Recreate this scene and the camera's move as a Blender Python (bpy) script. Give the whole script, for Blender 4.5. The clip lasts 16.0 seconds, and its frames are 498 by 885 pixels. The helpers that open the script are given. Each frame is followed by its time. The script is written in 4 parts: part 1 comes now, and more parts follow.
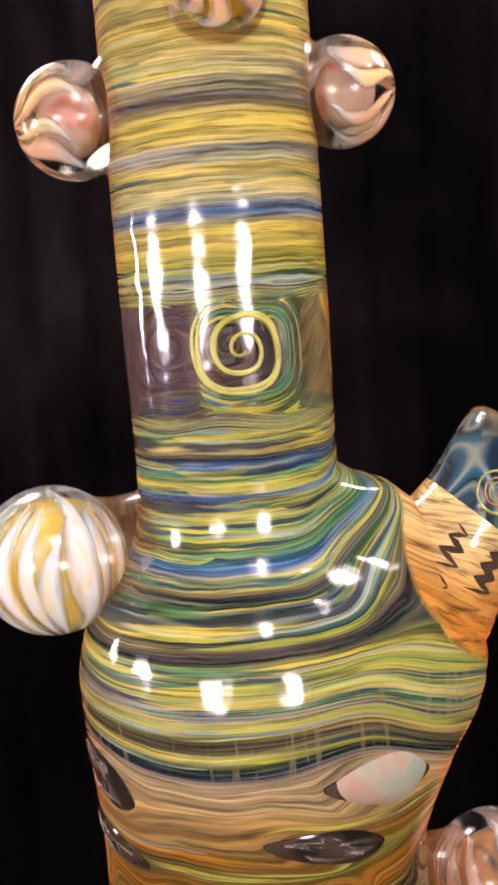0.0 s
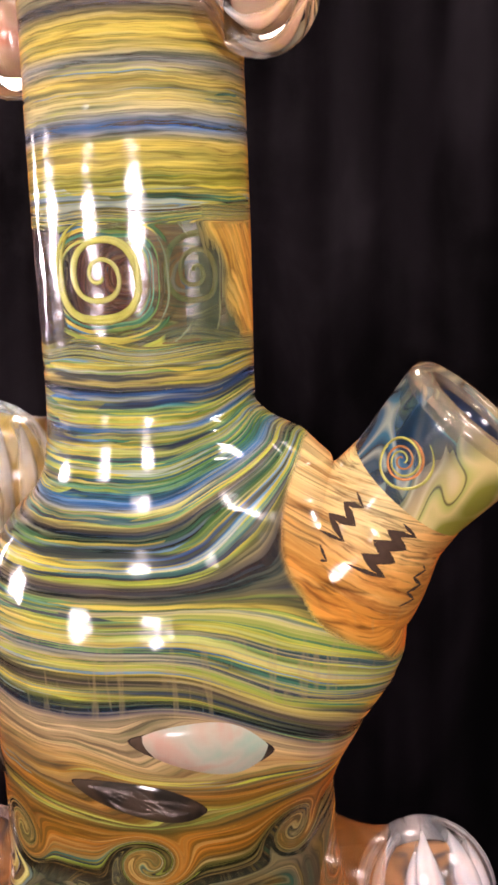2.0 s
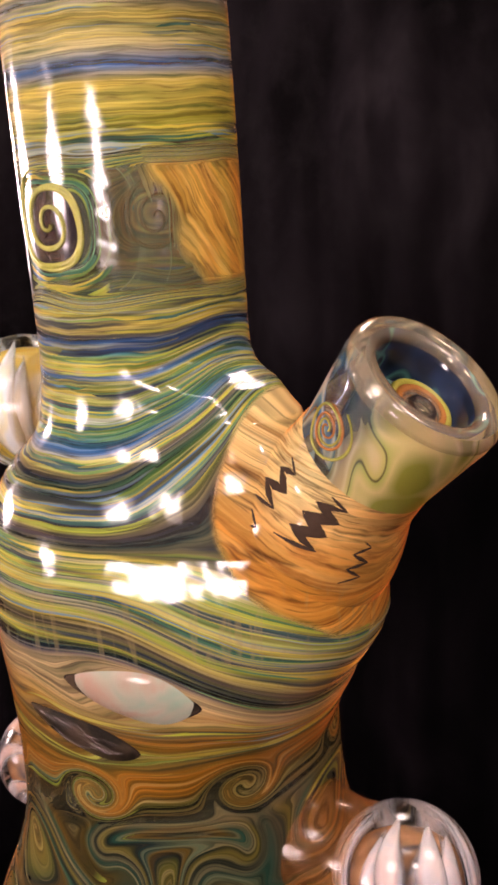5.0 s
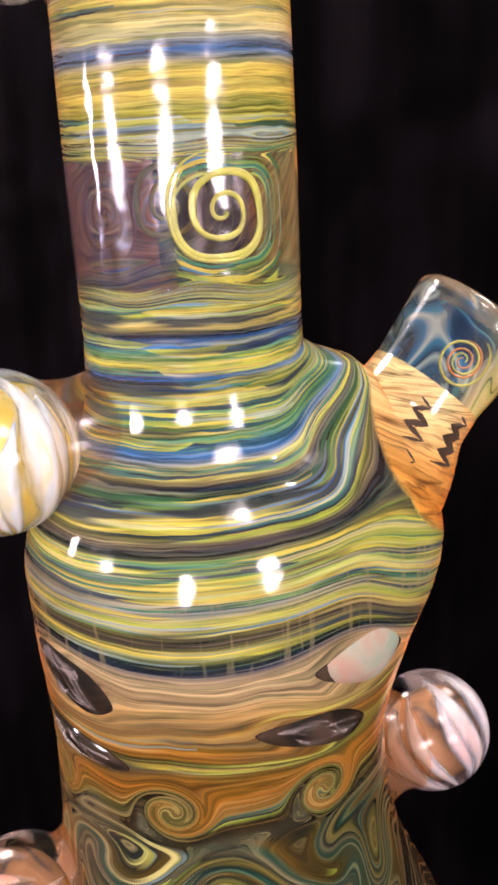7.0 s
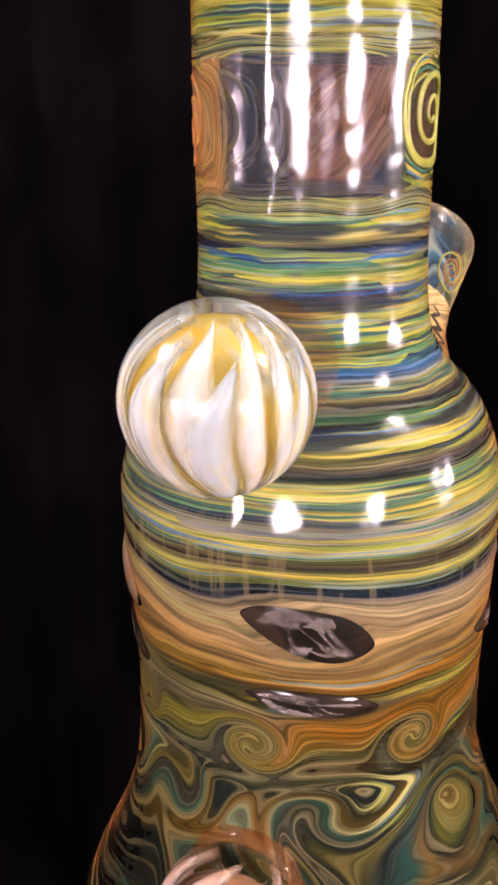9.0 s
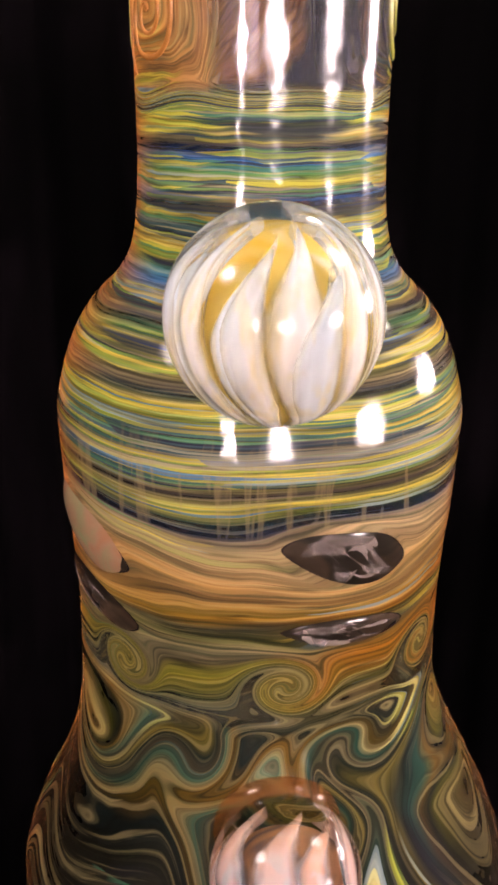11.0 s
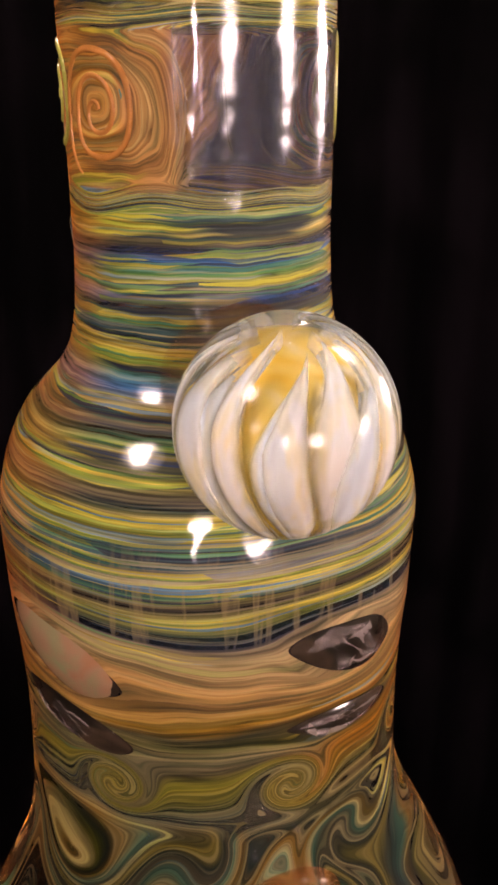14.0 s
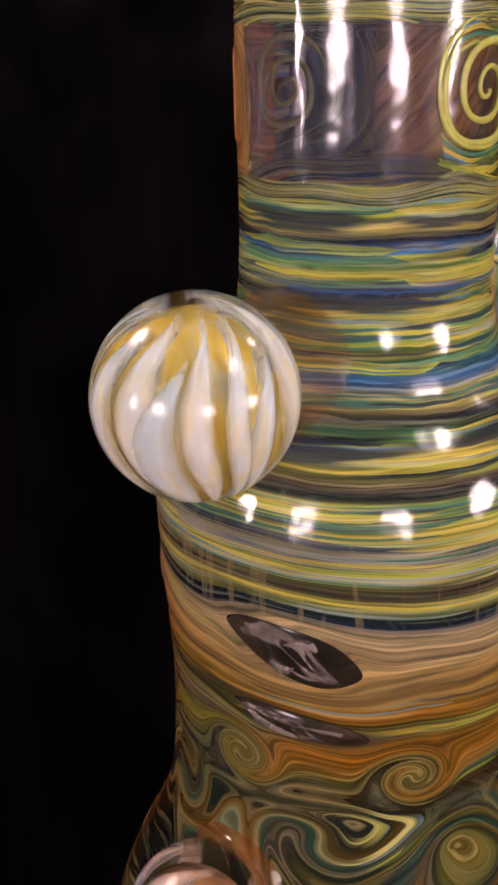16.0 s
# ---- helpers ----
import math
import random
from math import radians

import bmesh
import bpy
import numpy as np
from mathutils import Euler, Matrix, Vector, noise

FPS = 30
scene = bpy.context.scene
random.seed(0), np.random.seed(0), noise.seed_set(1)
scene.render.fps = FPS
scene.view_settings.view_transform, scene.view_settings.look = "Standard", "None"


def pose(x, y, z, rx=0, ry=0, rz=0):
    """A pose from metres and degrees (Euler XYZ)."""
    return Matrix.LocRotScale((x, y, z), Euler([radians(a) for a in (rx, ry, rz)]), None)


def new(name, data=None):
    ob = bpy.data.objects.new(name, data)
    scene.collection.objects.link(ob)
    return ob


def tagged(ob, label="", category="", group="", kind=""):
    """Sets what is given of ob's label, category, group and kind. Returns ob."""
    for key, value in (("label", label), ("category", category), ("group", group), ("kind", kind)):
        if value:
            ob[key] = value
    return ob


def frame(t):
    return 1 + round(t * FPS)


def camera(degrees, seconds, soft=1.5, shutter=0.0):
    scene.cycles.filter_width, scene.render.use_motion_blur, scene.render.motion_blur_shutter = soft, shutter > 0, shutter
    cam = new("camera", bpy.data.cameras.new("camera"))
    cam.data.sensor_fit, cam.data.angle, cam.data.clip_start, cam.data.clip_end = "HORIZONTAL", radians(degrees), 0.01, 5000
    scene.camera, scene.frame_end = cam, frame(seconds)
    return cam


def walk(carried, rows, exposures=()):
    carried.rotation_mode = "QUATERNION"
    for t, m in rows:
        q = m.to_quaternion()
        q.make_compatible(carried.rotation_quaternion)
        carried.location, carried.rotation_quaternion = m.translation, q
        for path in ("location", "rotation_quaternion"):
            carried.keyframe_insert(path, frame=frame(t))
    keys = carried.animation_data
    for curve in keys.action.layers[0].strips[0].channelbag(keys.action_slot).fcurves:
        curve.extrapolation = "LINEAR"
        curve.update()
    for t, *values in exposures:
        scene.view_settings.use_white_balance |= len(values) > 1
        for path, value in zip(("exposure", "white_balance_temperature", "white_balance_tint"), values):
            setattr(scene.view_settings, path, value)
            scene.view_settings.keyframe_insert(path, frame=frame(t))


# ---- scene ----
cam = camera(29.00, 16.0, soft=3.1)
PATH = [
    (0.00, pose(0.01567, -0.24001, 0.25320, 81.223, 4.334, 2.238)),
    (0.50, pose(0.00605, -0.24501, 0.25937, 80.026, 3.874, 0.950)),
    (1.00, pose(0.01746, -0.24288, 0.25927, 79.373, 3.665, 2.127)),
    (1.50, pose(0.08915, -0.22242, 0.24826, 79.855, 2.774, 16.844)),
    (2.00, pose(0.12880, -0.19564, 0.24579, 78.624, 1.981, 27.233)),
    (2.50, pose(0.13845, -0.17791, 0.24492, 77.807, 1.978, 30.419)),
    (3.00, pose(0.15594, -0.16612, 0.24156, 77.889, 2.021, 35.021)),
    (3.50, pose(0.18200, -0.13905, 0.24859, 75.511, 2.018, 45.438)),
    (4.00, pose(0.20023, -0.11071, 0.24931, 74.295, 3.164, 54.341)),
    (4.20, pose(0.21043, -0.10141, 0.24641, 75.390, 3.455, 57.838)),
    (4.70, pose(0.20793, -0.10718, 0.24771, 74.806, 3.817, 56.205)),
    (5.20, pose(0.17542, -0.15042, 0.25206, 73.624, 3.547, 42.229)),
    (5.80, pose(0.10453, -0.20078, 0.25705, 72.334, 2.992, 19.925)),
    (6.30, pose(0.04825, -0.21848, 0.25746, 72.130, 2.839, 5.693)),
    (6.50, pose(0.02710, -0.22297, 0.25214, 73.582, 3.171, 1.169)),
    (7.00, pose(-0.02671, -0.21991, 0.25324, 72.883, 3.093, -10.846)),
    (7.50, pose(-0.09041, -0.20630, 0.24836, 71.891, 2.488, -24.724)),
    (8.00, pose(-0.09626, -0.20001, 0.24594, 71.020, 1.335, -22.505)),
    (8.50, pose(-0.15799, -0.15109, 0.24071, 72.486, 1.194, -40.994)),
    (9.00, pose(-0.18080, -0.11735, 0.24128, 71.222, 0.491, -53.355)),
    (9.20, pose(-0.17673, -0.11381, 0.24312, 69.439, 0.052, -53.408)),
    (9.70, pose(-0.18512, -0.09176, 0.24112, 68.297, -0.153, -60.700)),
    (10.25, pose(-0.19452, -0.06924, 0.23552, 68.090, -0.184, -68.121)),
    (10.80, pose(-0.20162, -0.04319, 0.23144, 68.225, -0.143, -76.638)),
    (11.30, pose(-0.20179, -0.01322, 0.23346, 67.987, -0.155, -86.824)),
    (11.50, pose(-0.19985, 0.00332, 0.23588, 67.873, 0.343, -93.021)),
    (12.00, pose(-0.18639, 0.04409, 0.24065, 68.026, -0.511, -108.208)),
    (12.50, pose(-0.17612, 0.05944, 0.24664, 67.217, -0.408, -117.219)),
    (13.00, pose(-0.17572, 0.06765, 0.24379, 67.097, 0.972, -118.342)),
    (13.50, pose(-0.18767, 0.06795, 0.25130, 66.686, 1.484, -115.612)),
    (14.00, pose(-0.19201, 0.01204, 0.24655, 68.452, 0.410, -96.395)),
    (14.50, pose(-0.18346, -0.03897, 0.24621, 67.961, 1.052, -79.181)),
    (15.00, pose(-0.17663, -0.07071, 0.23686, 68.809, 0.956, -67.042)),
    (15.50, pose(-0.14966, -0.11735, 0.24374, 66.899, 1.475, -46.344)),
    (16.00, pose(-0.12939, -0.14667, 0.24775, 67.840, 0.854, -34.731)),
]
walk(cam, PATH, exposures=[
    (0.0, 0.04, 6600, 24), (2.0, 0.15, 6600, 24), (2.5, 0.36, 6550, 24), (3.0, 0.45, 6600, 24), (3.5, 0.42, 6700, 26), (3.8, 0.1, 7000, 29), (4.2, -0.22, 7400, 32), (6.3, 0.22, 6450, 25), (7.0, 0.28, 6400, 25), (7.5, 0.36, 6450, 25), (8.0, 0.34, 6500, 26), (8.5, 0.48, 6500, 26), (9.0, 0.25, 6650, 27),
    (11.3, 0.18, 7050, 26), (12.5, -0.05, 6700, 24), (13.5, -0.05, 6900, 26), (14.0, -0.1, 7600, 31), (15.0, -0.28, 7450, 31), (15.5, -0.3, 6950, 28), (16.0, -0.5, 6950, 28)])

# ---------------------------------------------------------------- light
world = bpy.data.worlds.new("world")
scene.world = world
world.use_nodes = True
world.node_tree.nodes["Background"].inputs[0].default_value = (0.9, 0.85, 0.8, 1)
world.node_tree.nodes["Background"].inputs[1].default_value = 0.012
LAMP_STRIP = 56.0
LAMP_FILL = 62.0
LAMP_AZ = (27, -20, -70, -98)

TABLE_Z = 0.030

# ---------------------------------------------------------------- small tools


def polar(az, r, z):
    a = radians(az)
    return Vector((r * math.sin(a), -r * math.cos(a), z))


def mesh_ob(name, verts, faces, material, parent=None, smooth=True, label=""):
    me = bpy.data.meshes.new(name)
    me.from_pydata(verts, [], faces)
    if smooth:
        me.polygons.foreach_set("use_smooth", np.ones(len(me.polygons), bool))
    if material:
        me.materials.append(material)
    me.update()
    ob = new(name, me)
    if parent:
        ob.parent = parent
    if label:
        ob["label"] = label
    return ob


def part(name, bm, material, parent, label="", smooth=True):
    me = bpy.data.meshes.new(name)
    bmesh.ops.recalc_face_normals(bm, faces=bm.faces[:])
    bm.to_mesh(me)
    bm.free()
    if smooth:
        me.polygons.foreach_set("use_smooth", np.ones(len(me.polygons), bool))
    me.materials.append(material)
    ob = new(name, me)
    ob.parent = parent
    if label:
        ob["label"] = label
    return ob


def holder(name, place=(0, 0, 0)):
    ob = new(name)
    ob.empty_display_size = 0.01
    ob.location = place
    return ob


def lathe_data(profile, n, m=None, closed=False):
    """Rings of a turned form; profile rows are (radius, height)."""
    m = m or Matrix.Identity(4)
    verts, faces = [], []
    for r, z in profile:
        for k in range(n):
            a = 2 * math.pi * k / n
            verts.append(m @ Vector((r * math.sin(a), -r * math.cos(a), z)))
    rows = len(profile)
    for i in range(rows - 1 + (1 if closed else 0)):
        j = (i + 1) % rows
        for k in range(n):
            l = (k + 1) % n
            faces.append((i * n + k, i * n + l, j * n + l, j * n + k))
    return verts, faces


def spline(xs, ys, x):
    """Smooth curve through the knots, with no overshoot."""
    xs, ys = np.asarray(xs, float), np.asarray(ys, float)
    d = np.diff(ys) / np.diff(xs)
    s = np.zeros(len(xs))
    s[1:-1] = np.where(d[1:] * d[:-1] > 0, 2 * d[1:] * d[:-1] / (d[1:] + d[:-1] + 1e-12), 0)
    s[0], s[-1] = d[0], d[-1]
    k = np.clip(np.searchsorted(xs, x) - 1, 0, len(xs) - 2)
    h = xs[k + 1] - xs[k]
    u = (x - xs[k]) / h
    return (2 * u**3 - 3 * u**2 + 1) * ys[k] + (u**3 - 2 * u**2 + u) * h * s[k] + (3 * u**2 - 2 * u**3) * ys[k + 1] + (u**3 - u**2) * h * s[k + 1]


class Nodes:
    """Short hand for a node tree."""

    def __init__(self, name):
        self.mat = bpy.data.materials.new(name)
        self.mat.use_nodes = True
        self.t = self.mat.node_tree
        self.t.nodes.clear()
        self.out = self.t.nodes.new("ShaderNodeOutputMaterial")

    def add(self, kind, **sets):
        n = self.t.nodes.new("ShaderNode" + kind)
        for k, v in sets.items():
            setattr(n, k, v)
        return n

    def link(self, a, b):
        self.t.links.new(a, b)

    def put(self, socket, value):
        if isinstance(value, bpy.types.NodeSocket):
            self.t.links.new(value, socket)
        else:
            socket.default_value = value

    def attr(self, name):
        return self.add("Attribute", attribute_name=name)

    def noise(self, vec, scale, detail=2.0, rough=0.5, warp=0.0):
        n = self.add("TexNoise")
        self.put(n.inputs["Vector"], vec)
        n.inputs["Scale"].default_value = scale
        n.inputs["Detail"].default_value = detail
        n.inputs["Roughness"].default_value = rough
        n.inputs["Distortion"].default_value = warp
        return n.outputs["Fac"]

    def scaled(self, vec, xyz, shift=(0, 0, 0)):
        n = self.add("Mapping")
        self.put(n.inputs["Vector"], vec)
        n.inputs["Scale"].default_value = xyz
        n.inputs["Location"].default_value = shift
        return n.outputs["Vector"]

    def ramp(self, fac, *stops):
        n = self.add("ValToRGB")
        self.put(n.inputs["Fac"], fac)
        e = n.color_ramp.elements
        while len(e) < len(stops):
            e.new(0.5)
        for s, (p, c) in zip(e, stops):
            s.position = p
            s.color = (c, c, c, 1) if isinstance(c, (int, float)) else (*c, 1)
        return n.outputs["Color"]

    def mix(self, fac, a, b, mode="MIX"):
        n = self.add("Mix", data_type="RGBA", blend_type=mode)
        self.put(n.inputs[0], fac)
        for s, v in ((n.inputs[6], a), (n.inputs[7], b)):
            self.put(s, (*v, 1) if isinstance(v, tuple) and len(v) == 3 else v)
        return n.outputs[2]

    def math(self, op, a, b=0.0):
        n = self.add("Math", operation=op)
        self.put(n.inputs[0], a)
        self.put(n.inputs[1], b)
        return n.outputs[0]

    def bump(self, height, strength, distance):
        n = self.add("Bump")
        self.put(n.inputs["Height"], height)
        n.inputs["Strength"].default_value = strength
        n.inputs["Distance"].default_value = distance
        return n.outputs["Normal"]

    def shader_mix(self, fac, a, b):
        n = self.add("MixShader")
        self.put(n.inputs[0], fac)
        self.link(a, n.inputs[1])
        self.link(b, n.inputs[2])
        return n.outputs[0]

    def done(self, shader):
        self.link(shader, self.out.inputs["Surface"])
        return self.mat


def glazed(m, colour, clear, glow=0.25, tint=(1.0, 0.45, 0.12), gloss=0.03, normal=None, clear_tint=(0.88, 0.82, 0.84), coat=(1.0, 0.90, 0.74)):
    """Coloured glass: pigment that shines through a little, clear where it has none, under a polished skin."""
    d = m.add("BsdfPrincipled")
    m.put(d.inputs["Base Color"], colour)
    d.inputs["Roughness"].default_value = 0.55
    d.inputs["Specular IOR Level"].default_value = 0.2
    d.inputs["Sheen Weight"].default_value = 1.0
    d.inputs["Sheen Roughness"].default_value = 0.24
    m.put(d.inputs["Sheen Tint"], m.mix(0.72, (1.0, 0.34, 0.09), m.mix(1.0, colour, (2.6, 1.1, 0.5), "MULTIPLY")))
    d.inputs["Coat Weight"].default_value = 1.0
    d.inputs["Coat Roughness"].default_value = gloss
    d.inputs["Coat Tint"].default_value = (*coat, 1)
    tr = m.add("BsdfTranslucent")
    m.put(tr.inputs["Color"], m.mix(1.0, colour, tint, "MULTIPLY"))
    pig = m.shader_mix(glow, d.outputs[0], tr.outputs[0])
    cl = m.add("BsdfTransparent")
    cl.inputs["Color"].default_value = (*clear_tint, 1)
    g = m.add("BsdfGlossy")
    g.inputs["Roughness"].default_value = gloss
    fr = m.add("Fresnel")
    fr.inputs["IOR"].default_value = 1.5
    if normal is not None:
        m.link(normal, g.inputs["Normal"])
        m.link(normal, d.inputs["Coat Normal"])
    open_ = m.shader_mix(fr.outputs[0], cl.outputs[0], g.outputs[0])
    return m.done(m.shader_mix(clear, pig, open_))


# ---------------------------------------------------------------- materials
def mat_banded():
    """The wound, striped glass of the body: tapering strands that follow the flow of the pulled cane."""
    m = Nodes("banded_glass")
    flow, tone, clear, thread = (m.attr(n) for n in ("flow", "tone", "clear", "thread"))
    v = flow.outputs["Vector"]
    wob = m.noise(m.scaled(v, (2.2, 2.2, 9), (1, 6, 2)), 1.0, 2, 0.5)
    calm = m.math("MINIMUM", 1.0, m.math("MULTIPLY", thread.outputs["Fac"], 7.0))
    off = m.add("CombineXYZ")
    m.put(off.inputs[2], m.math("MULTIPLY", m.math("MULTIPLY", m.math("SUBTRACT", wob, 0.5), 0.014), m.math("ADD", calm, 0.25)))
    bend = m.add("VectorMath", operation="ADD")
    m.link(v, bend.inputs[0])
    m.link(off.outputs[0], bend.inputs[1])
    v = bend.outputs[0]

    def strands(xy, dense, shift, feature="F1"):
        n = m.add("TexVoronoi", feature=feature)
        m.put(n.inputs["Vector"], m.scaled(v, (xy, xy, dense), shift))
        n.inputs["Scale"].default_value = 1.0
        return n

    cell = strands(0.80, 180, (3, 1, 7))
    gap = strands(0.80, 180, (3, 1, 7), "DISTANCE_TO_EDGE").outputs["Distance"]
    wide = strands(0.8, 66, (8, 2, 4))
    rnd = m.add("SeparateColor")
    m.link(cell.outputs["Color"], rnd.inputs[0])
    rnd2 = m.add("SeparateColor")
    m.link(wide.outputs["Color"], rnd2.inputs[0])
    hair = m.noise(m.scaled(v, (0.7, 0.7, 150), (9, 4, 2)), 1.0, 1, 0.5)
    dark = m.noise(m.scaled(v, (0.6, 0.6, 90), (5, 8, 1)), 1.0, 1.5, 0.5)
    soft = m.noise(m.scaled(v, (0.8, 0.8, 34), (2, 3, 9)), 1.0, 2, 0.5)
    t = tone.outputs["Color"]
    f = thread.outputs["Fac"]
    # plain strands: the band's own colour, lighter or darker strand by strand
    some = m.math("ADD", 0.35, m.math("MULTIPLY", calm, 0.65))
    base = m.mix(m.math("MULTIPLY", some, m.ramp(rnd.outputs[2], (0.0, 0.75), (0.45, 0.0))), t, m.mix(1.0, t, (0.34, 0.40, 0.40), "MULTIPLY"))
    base = m.mix(m.ramp(rnd.outputs[2], (0.60, 0.0), (1.0, 0.55)), base, m.mix(0.35, t, (0.77, 0.74, 0.44)))
    base = m.mix(m.math("MULTIPLY", some, m.ramp(soft, (0.36, 0.55), (0.48, 0.0))), base, m.mix(1.0, t, (0.25, 0.40, 0.40), "MULTIPLY"))
    # drawn strands: lime, yellow, pale and blue ones side by side
    stripe = m.ramp(
        m.math("ADD", m.math("MULTIPLY", rnd.outputs[0], 0.36), m.math("MULTIPLY", rnd2.outputs[0], 0.64)),
        (0.10, (0.010, 0.028, 0.095)), (0.19, (0.020, 0.13, 0.22)), (0.28, (0.05, 0.28, 0.20)), (0.36, (0.20, 0.38, 0.09)), (0.44, (0.48, 0.60, 0.08)),
        (0.52, (0.76, 0.64, 0.11)), (0.60, (0.61, 0.56, 0.10)), (0.67, (0.38, 0.50, 0.14)), (0.74, (0.64, 0.66, 0.26)), (0.82, (0.05, 0.28, 0.72)), (0.92, (0.40, 0.54, 0.54)))
    pick = m.math("ADD", m.math("ADD", m.math("MULTIPLY", rnd.outputs[1], 0.3), m.math("MULTIPLY", rnd2.outputs[1], 0.4)), m.math("MULTIPLY", soft, 0.3))
    k1 = m.ramp(m.math("SUBTRACT", f, pick), (0.0, 0.0), (0.10, 0.92))
    stripe = m.mix(m.ramp(rnd.outputs[2], (0.0, 0.55), (0.5, 0.0)), stripe, m.mix(1.0, stripe, (0.45, 0.48, 0.50), "MULTIPLY"))
    col = m.mix(k1, base, stripe)
    k2 = m.math("MULTIPLY", m.ramp(hair, (0.60, 0.0), (0.66, 0.6)), m.math("ADD", 0.02, m.math("MULTIPLY", f, 0.88)))
    col = m.mix(k2, col, (0.70, 0.64, 0.36))
    stroke = m.ramp(m.noise(m.scaled(v, (3.2, 3.2, 60), (6, 2, 5)), 1.0, 1, 0.5), (0.46, 0.25), (0.58, 1.0))
    line = m.math("MULTIPLY", m.math("SUBTRACT", 0.9, m.math("MULTIPLY", calm, 0.25)), m.ramp(gap, (0.0, 0.95), (0.11, 0.0)))
    k3 = m.math("MAXIMUM", m.math("MULTIPLY", calm, m.ramp(dark, (0.33, 0.62), (0.42, 0.0))), m.math("MULTIPLY", line, stroke))
    col = m.mix(k3, col, m.mix(1.0, col, (0.16, 0.13, 0.11), "MULTIPLY"))
    fine = m.noise(m.scaled(v, (0.9, 0.9, 120), (7, 3, 8)), 1.0, 4, 0.64)
    ink = m.mix(calm, (0.58, 0.33, 0.17), (0.15, 0.29, 0.25))
    col = m.mix(m.math("MULTIPLY", m.math("SUBTRACT", 1.0, m.math("MULTIPLY", calm, 0.30)), m.ramp(fine, (0.36, 0.92), (0.49, 0.0))), col, m.mix(1.0, col, ink, "MULTIPLY"))
    col = m.mix(m.ramp(fine, (0.55, 0.0), (0.68, 0.65)), col, m.mix(0.22, m.mix(1.0, col, (1.5, 1.52, 1.45), "MULTIPLY"), (0.77, 0.74, 0.44)))
    deep = m.noise(m.scaled(v, (0.55, 0.55, 30), (4, 7, 3)), 1.0, 2, 0.55)
    k4 = m.math("MULTIPLY", m.ramp(f, (0.28, 0.0), (0.5, 1.0)), m.ramp(deep, (0.39, 0.95), (0.47, 0.0)))
    col = m.mix(k4, col, m.mix(0.5, m.mix(1.0, col, (0.07, 0.14, 0.36), "MULTIPLY"), (0.024, 0.026, 0.075)))
    open_ = m.math("MULTIPLY", clear.outputs["Fac"], m.math("SUBTRACT", 1.0, m.math("MAXIMUM", m.math("MULTIPLY", k1, 0.8), k2)))
    co = m.add("TexCoord").outputs["Object"]
    # upright hairlines that cross the dark bands above the peach belt
    place = m.add("SeparateXYZ")
    m.link(co, place.inputs[0])
    height = m.math("ADD", place.outputs[2], TABLE_Z)
    belt = m.ramp(m.math("MULTIPLY", height, 4.0), (0.588, 0.0), (0.604, 1.0), (0.640, 0.9), (0.676, 0.0))
    hairline = m.ramp(m.noise(m.scaled(co, (1, 1, 0.10), (0.2, 0.4, 0.1)), 330, 2, 0.55, 0.5), (0.56, 0.0), (0.62, 0.38), (0.70, 0.1))
    col = m.mix(m.math("MULTIPLY", belt, hairline), col, (0.40, 0.34, 0.20))
    skin = m.math("ADD", m.noise(m.scaled(co, (1, 1, 0.7)), 70, 2, 0.5), m.math("ADD", m.math("MULTIPLY", m.noise(co, 190, 1, 0.5), 0.26), m.math("MULTIPLY", dark, 0.012)))
    return glazed(m, col, open_, 0.25, normal=m.bump(skin, 0.5, 0.0012))


def mat_joint():
    """Clear socket with blue, green and yellow swirls."""
    m = Nodes("swirled_clear_glass")
    co = m.add("TexCoord").outputs["Object"]
    w = m.noise(m.scaled(co, (1, 1, 0.6)), 26, 1.0, 0.5, 2.0)
    u = m.noise(m.scaled(co, (1, 1, 1), (0.3, 0.1, 0.6)), 30, 1.0, 0.5, 2.4)
    side = m.attr("side").outputs["Fac"]
    cool = m.ramp(w, (0.34, (0.02, 0.05, 0.12)), (0.42, (0.05, 0.20, 0.44)), (0.46, (0.50, 0.62, 0.66)), (0.49, (0.06, 0.26, 0.50)), (0.56, (0.02, 0.07, 0.16)), (0.60, (0.40, 0.55, 0.60)), (0.64, (0.03, 0.10, 0.22)), (0.72, (0.25, 0.45, 0.52)))
    warm = m.ramp(w, (0.36, (0.40, 0.44, 0.08)), (0.44, (0.88, 0.82, 0.42)), (0.50, (0.62, 0.70, 0.22)), (0.515, (0.12, 0.10, 0.04)), (0.53, (0.74, 0.74, 0.28)), (0.60, (0.88, 0.80, 0.48)), (0.70, (0.74, 0.52, 0.24)))
    col = m.mix(side, cool, warm)
    clear = m.math("MULTIPLY", m.ramp(u, (0.40, 0.80), (0.54, 0.20)), m.math("SUBTRACT", 1.0, m.math("MULTIPLY", side, 0.9)))
    return glazed(m, col, clear, 0.40, tint=(1, 0.9, 0.7), clear_tint=(0.86, 0.9, 0.92))


def mat_plain_glass(name, tint, ior=1.47):
    m = Nodes(name)
    b = m.add("BsdfPrincipled")
    b.inputs["Base Color"].default_value = (*tint, 1)
    b.inputs["Transmission Weight"].default_value = 1.0
    b.inputs["Roughness"].default_value = 0.0
    b.inputs["IOR"].default_value = ior
    return m.done(b.outputs[0])


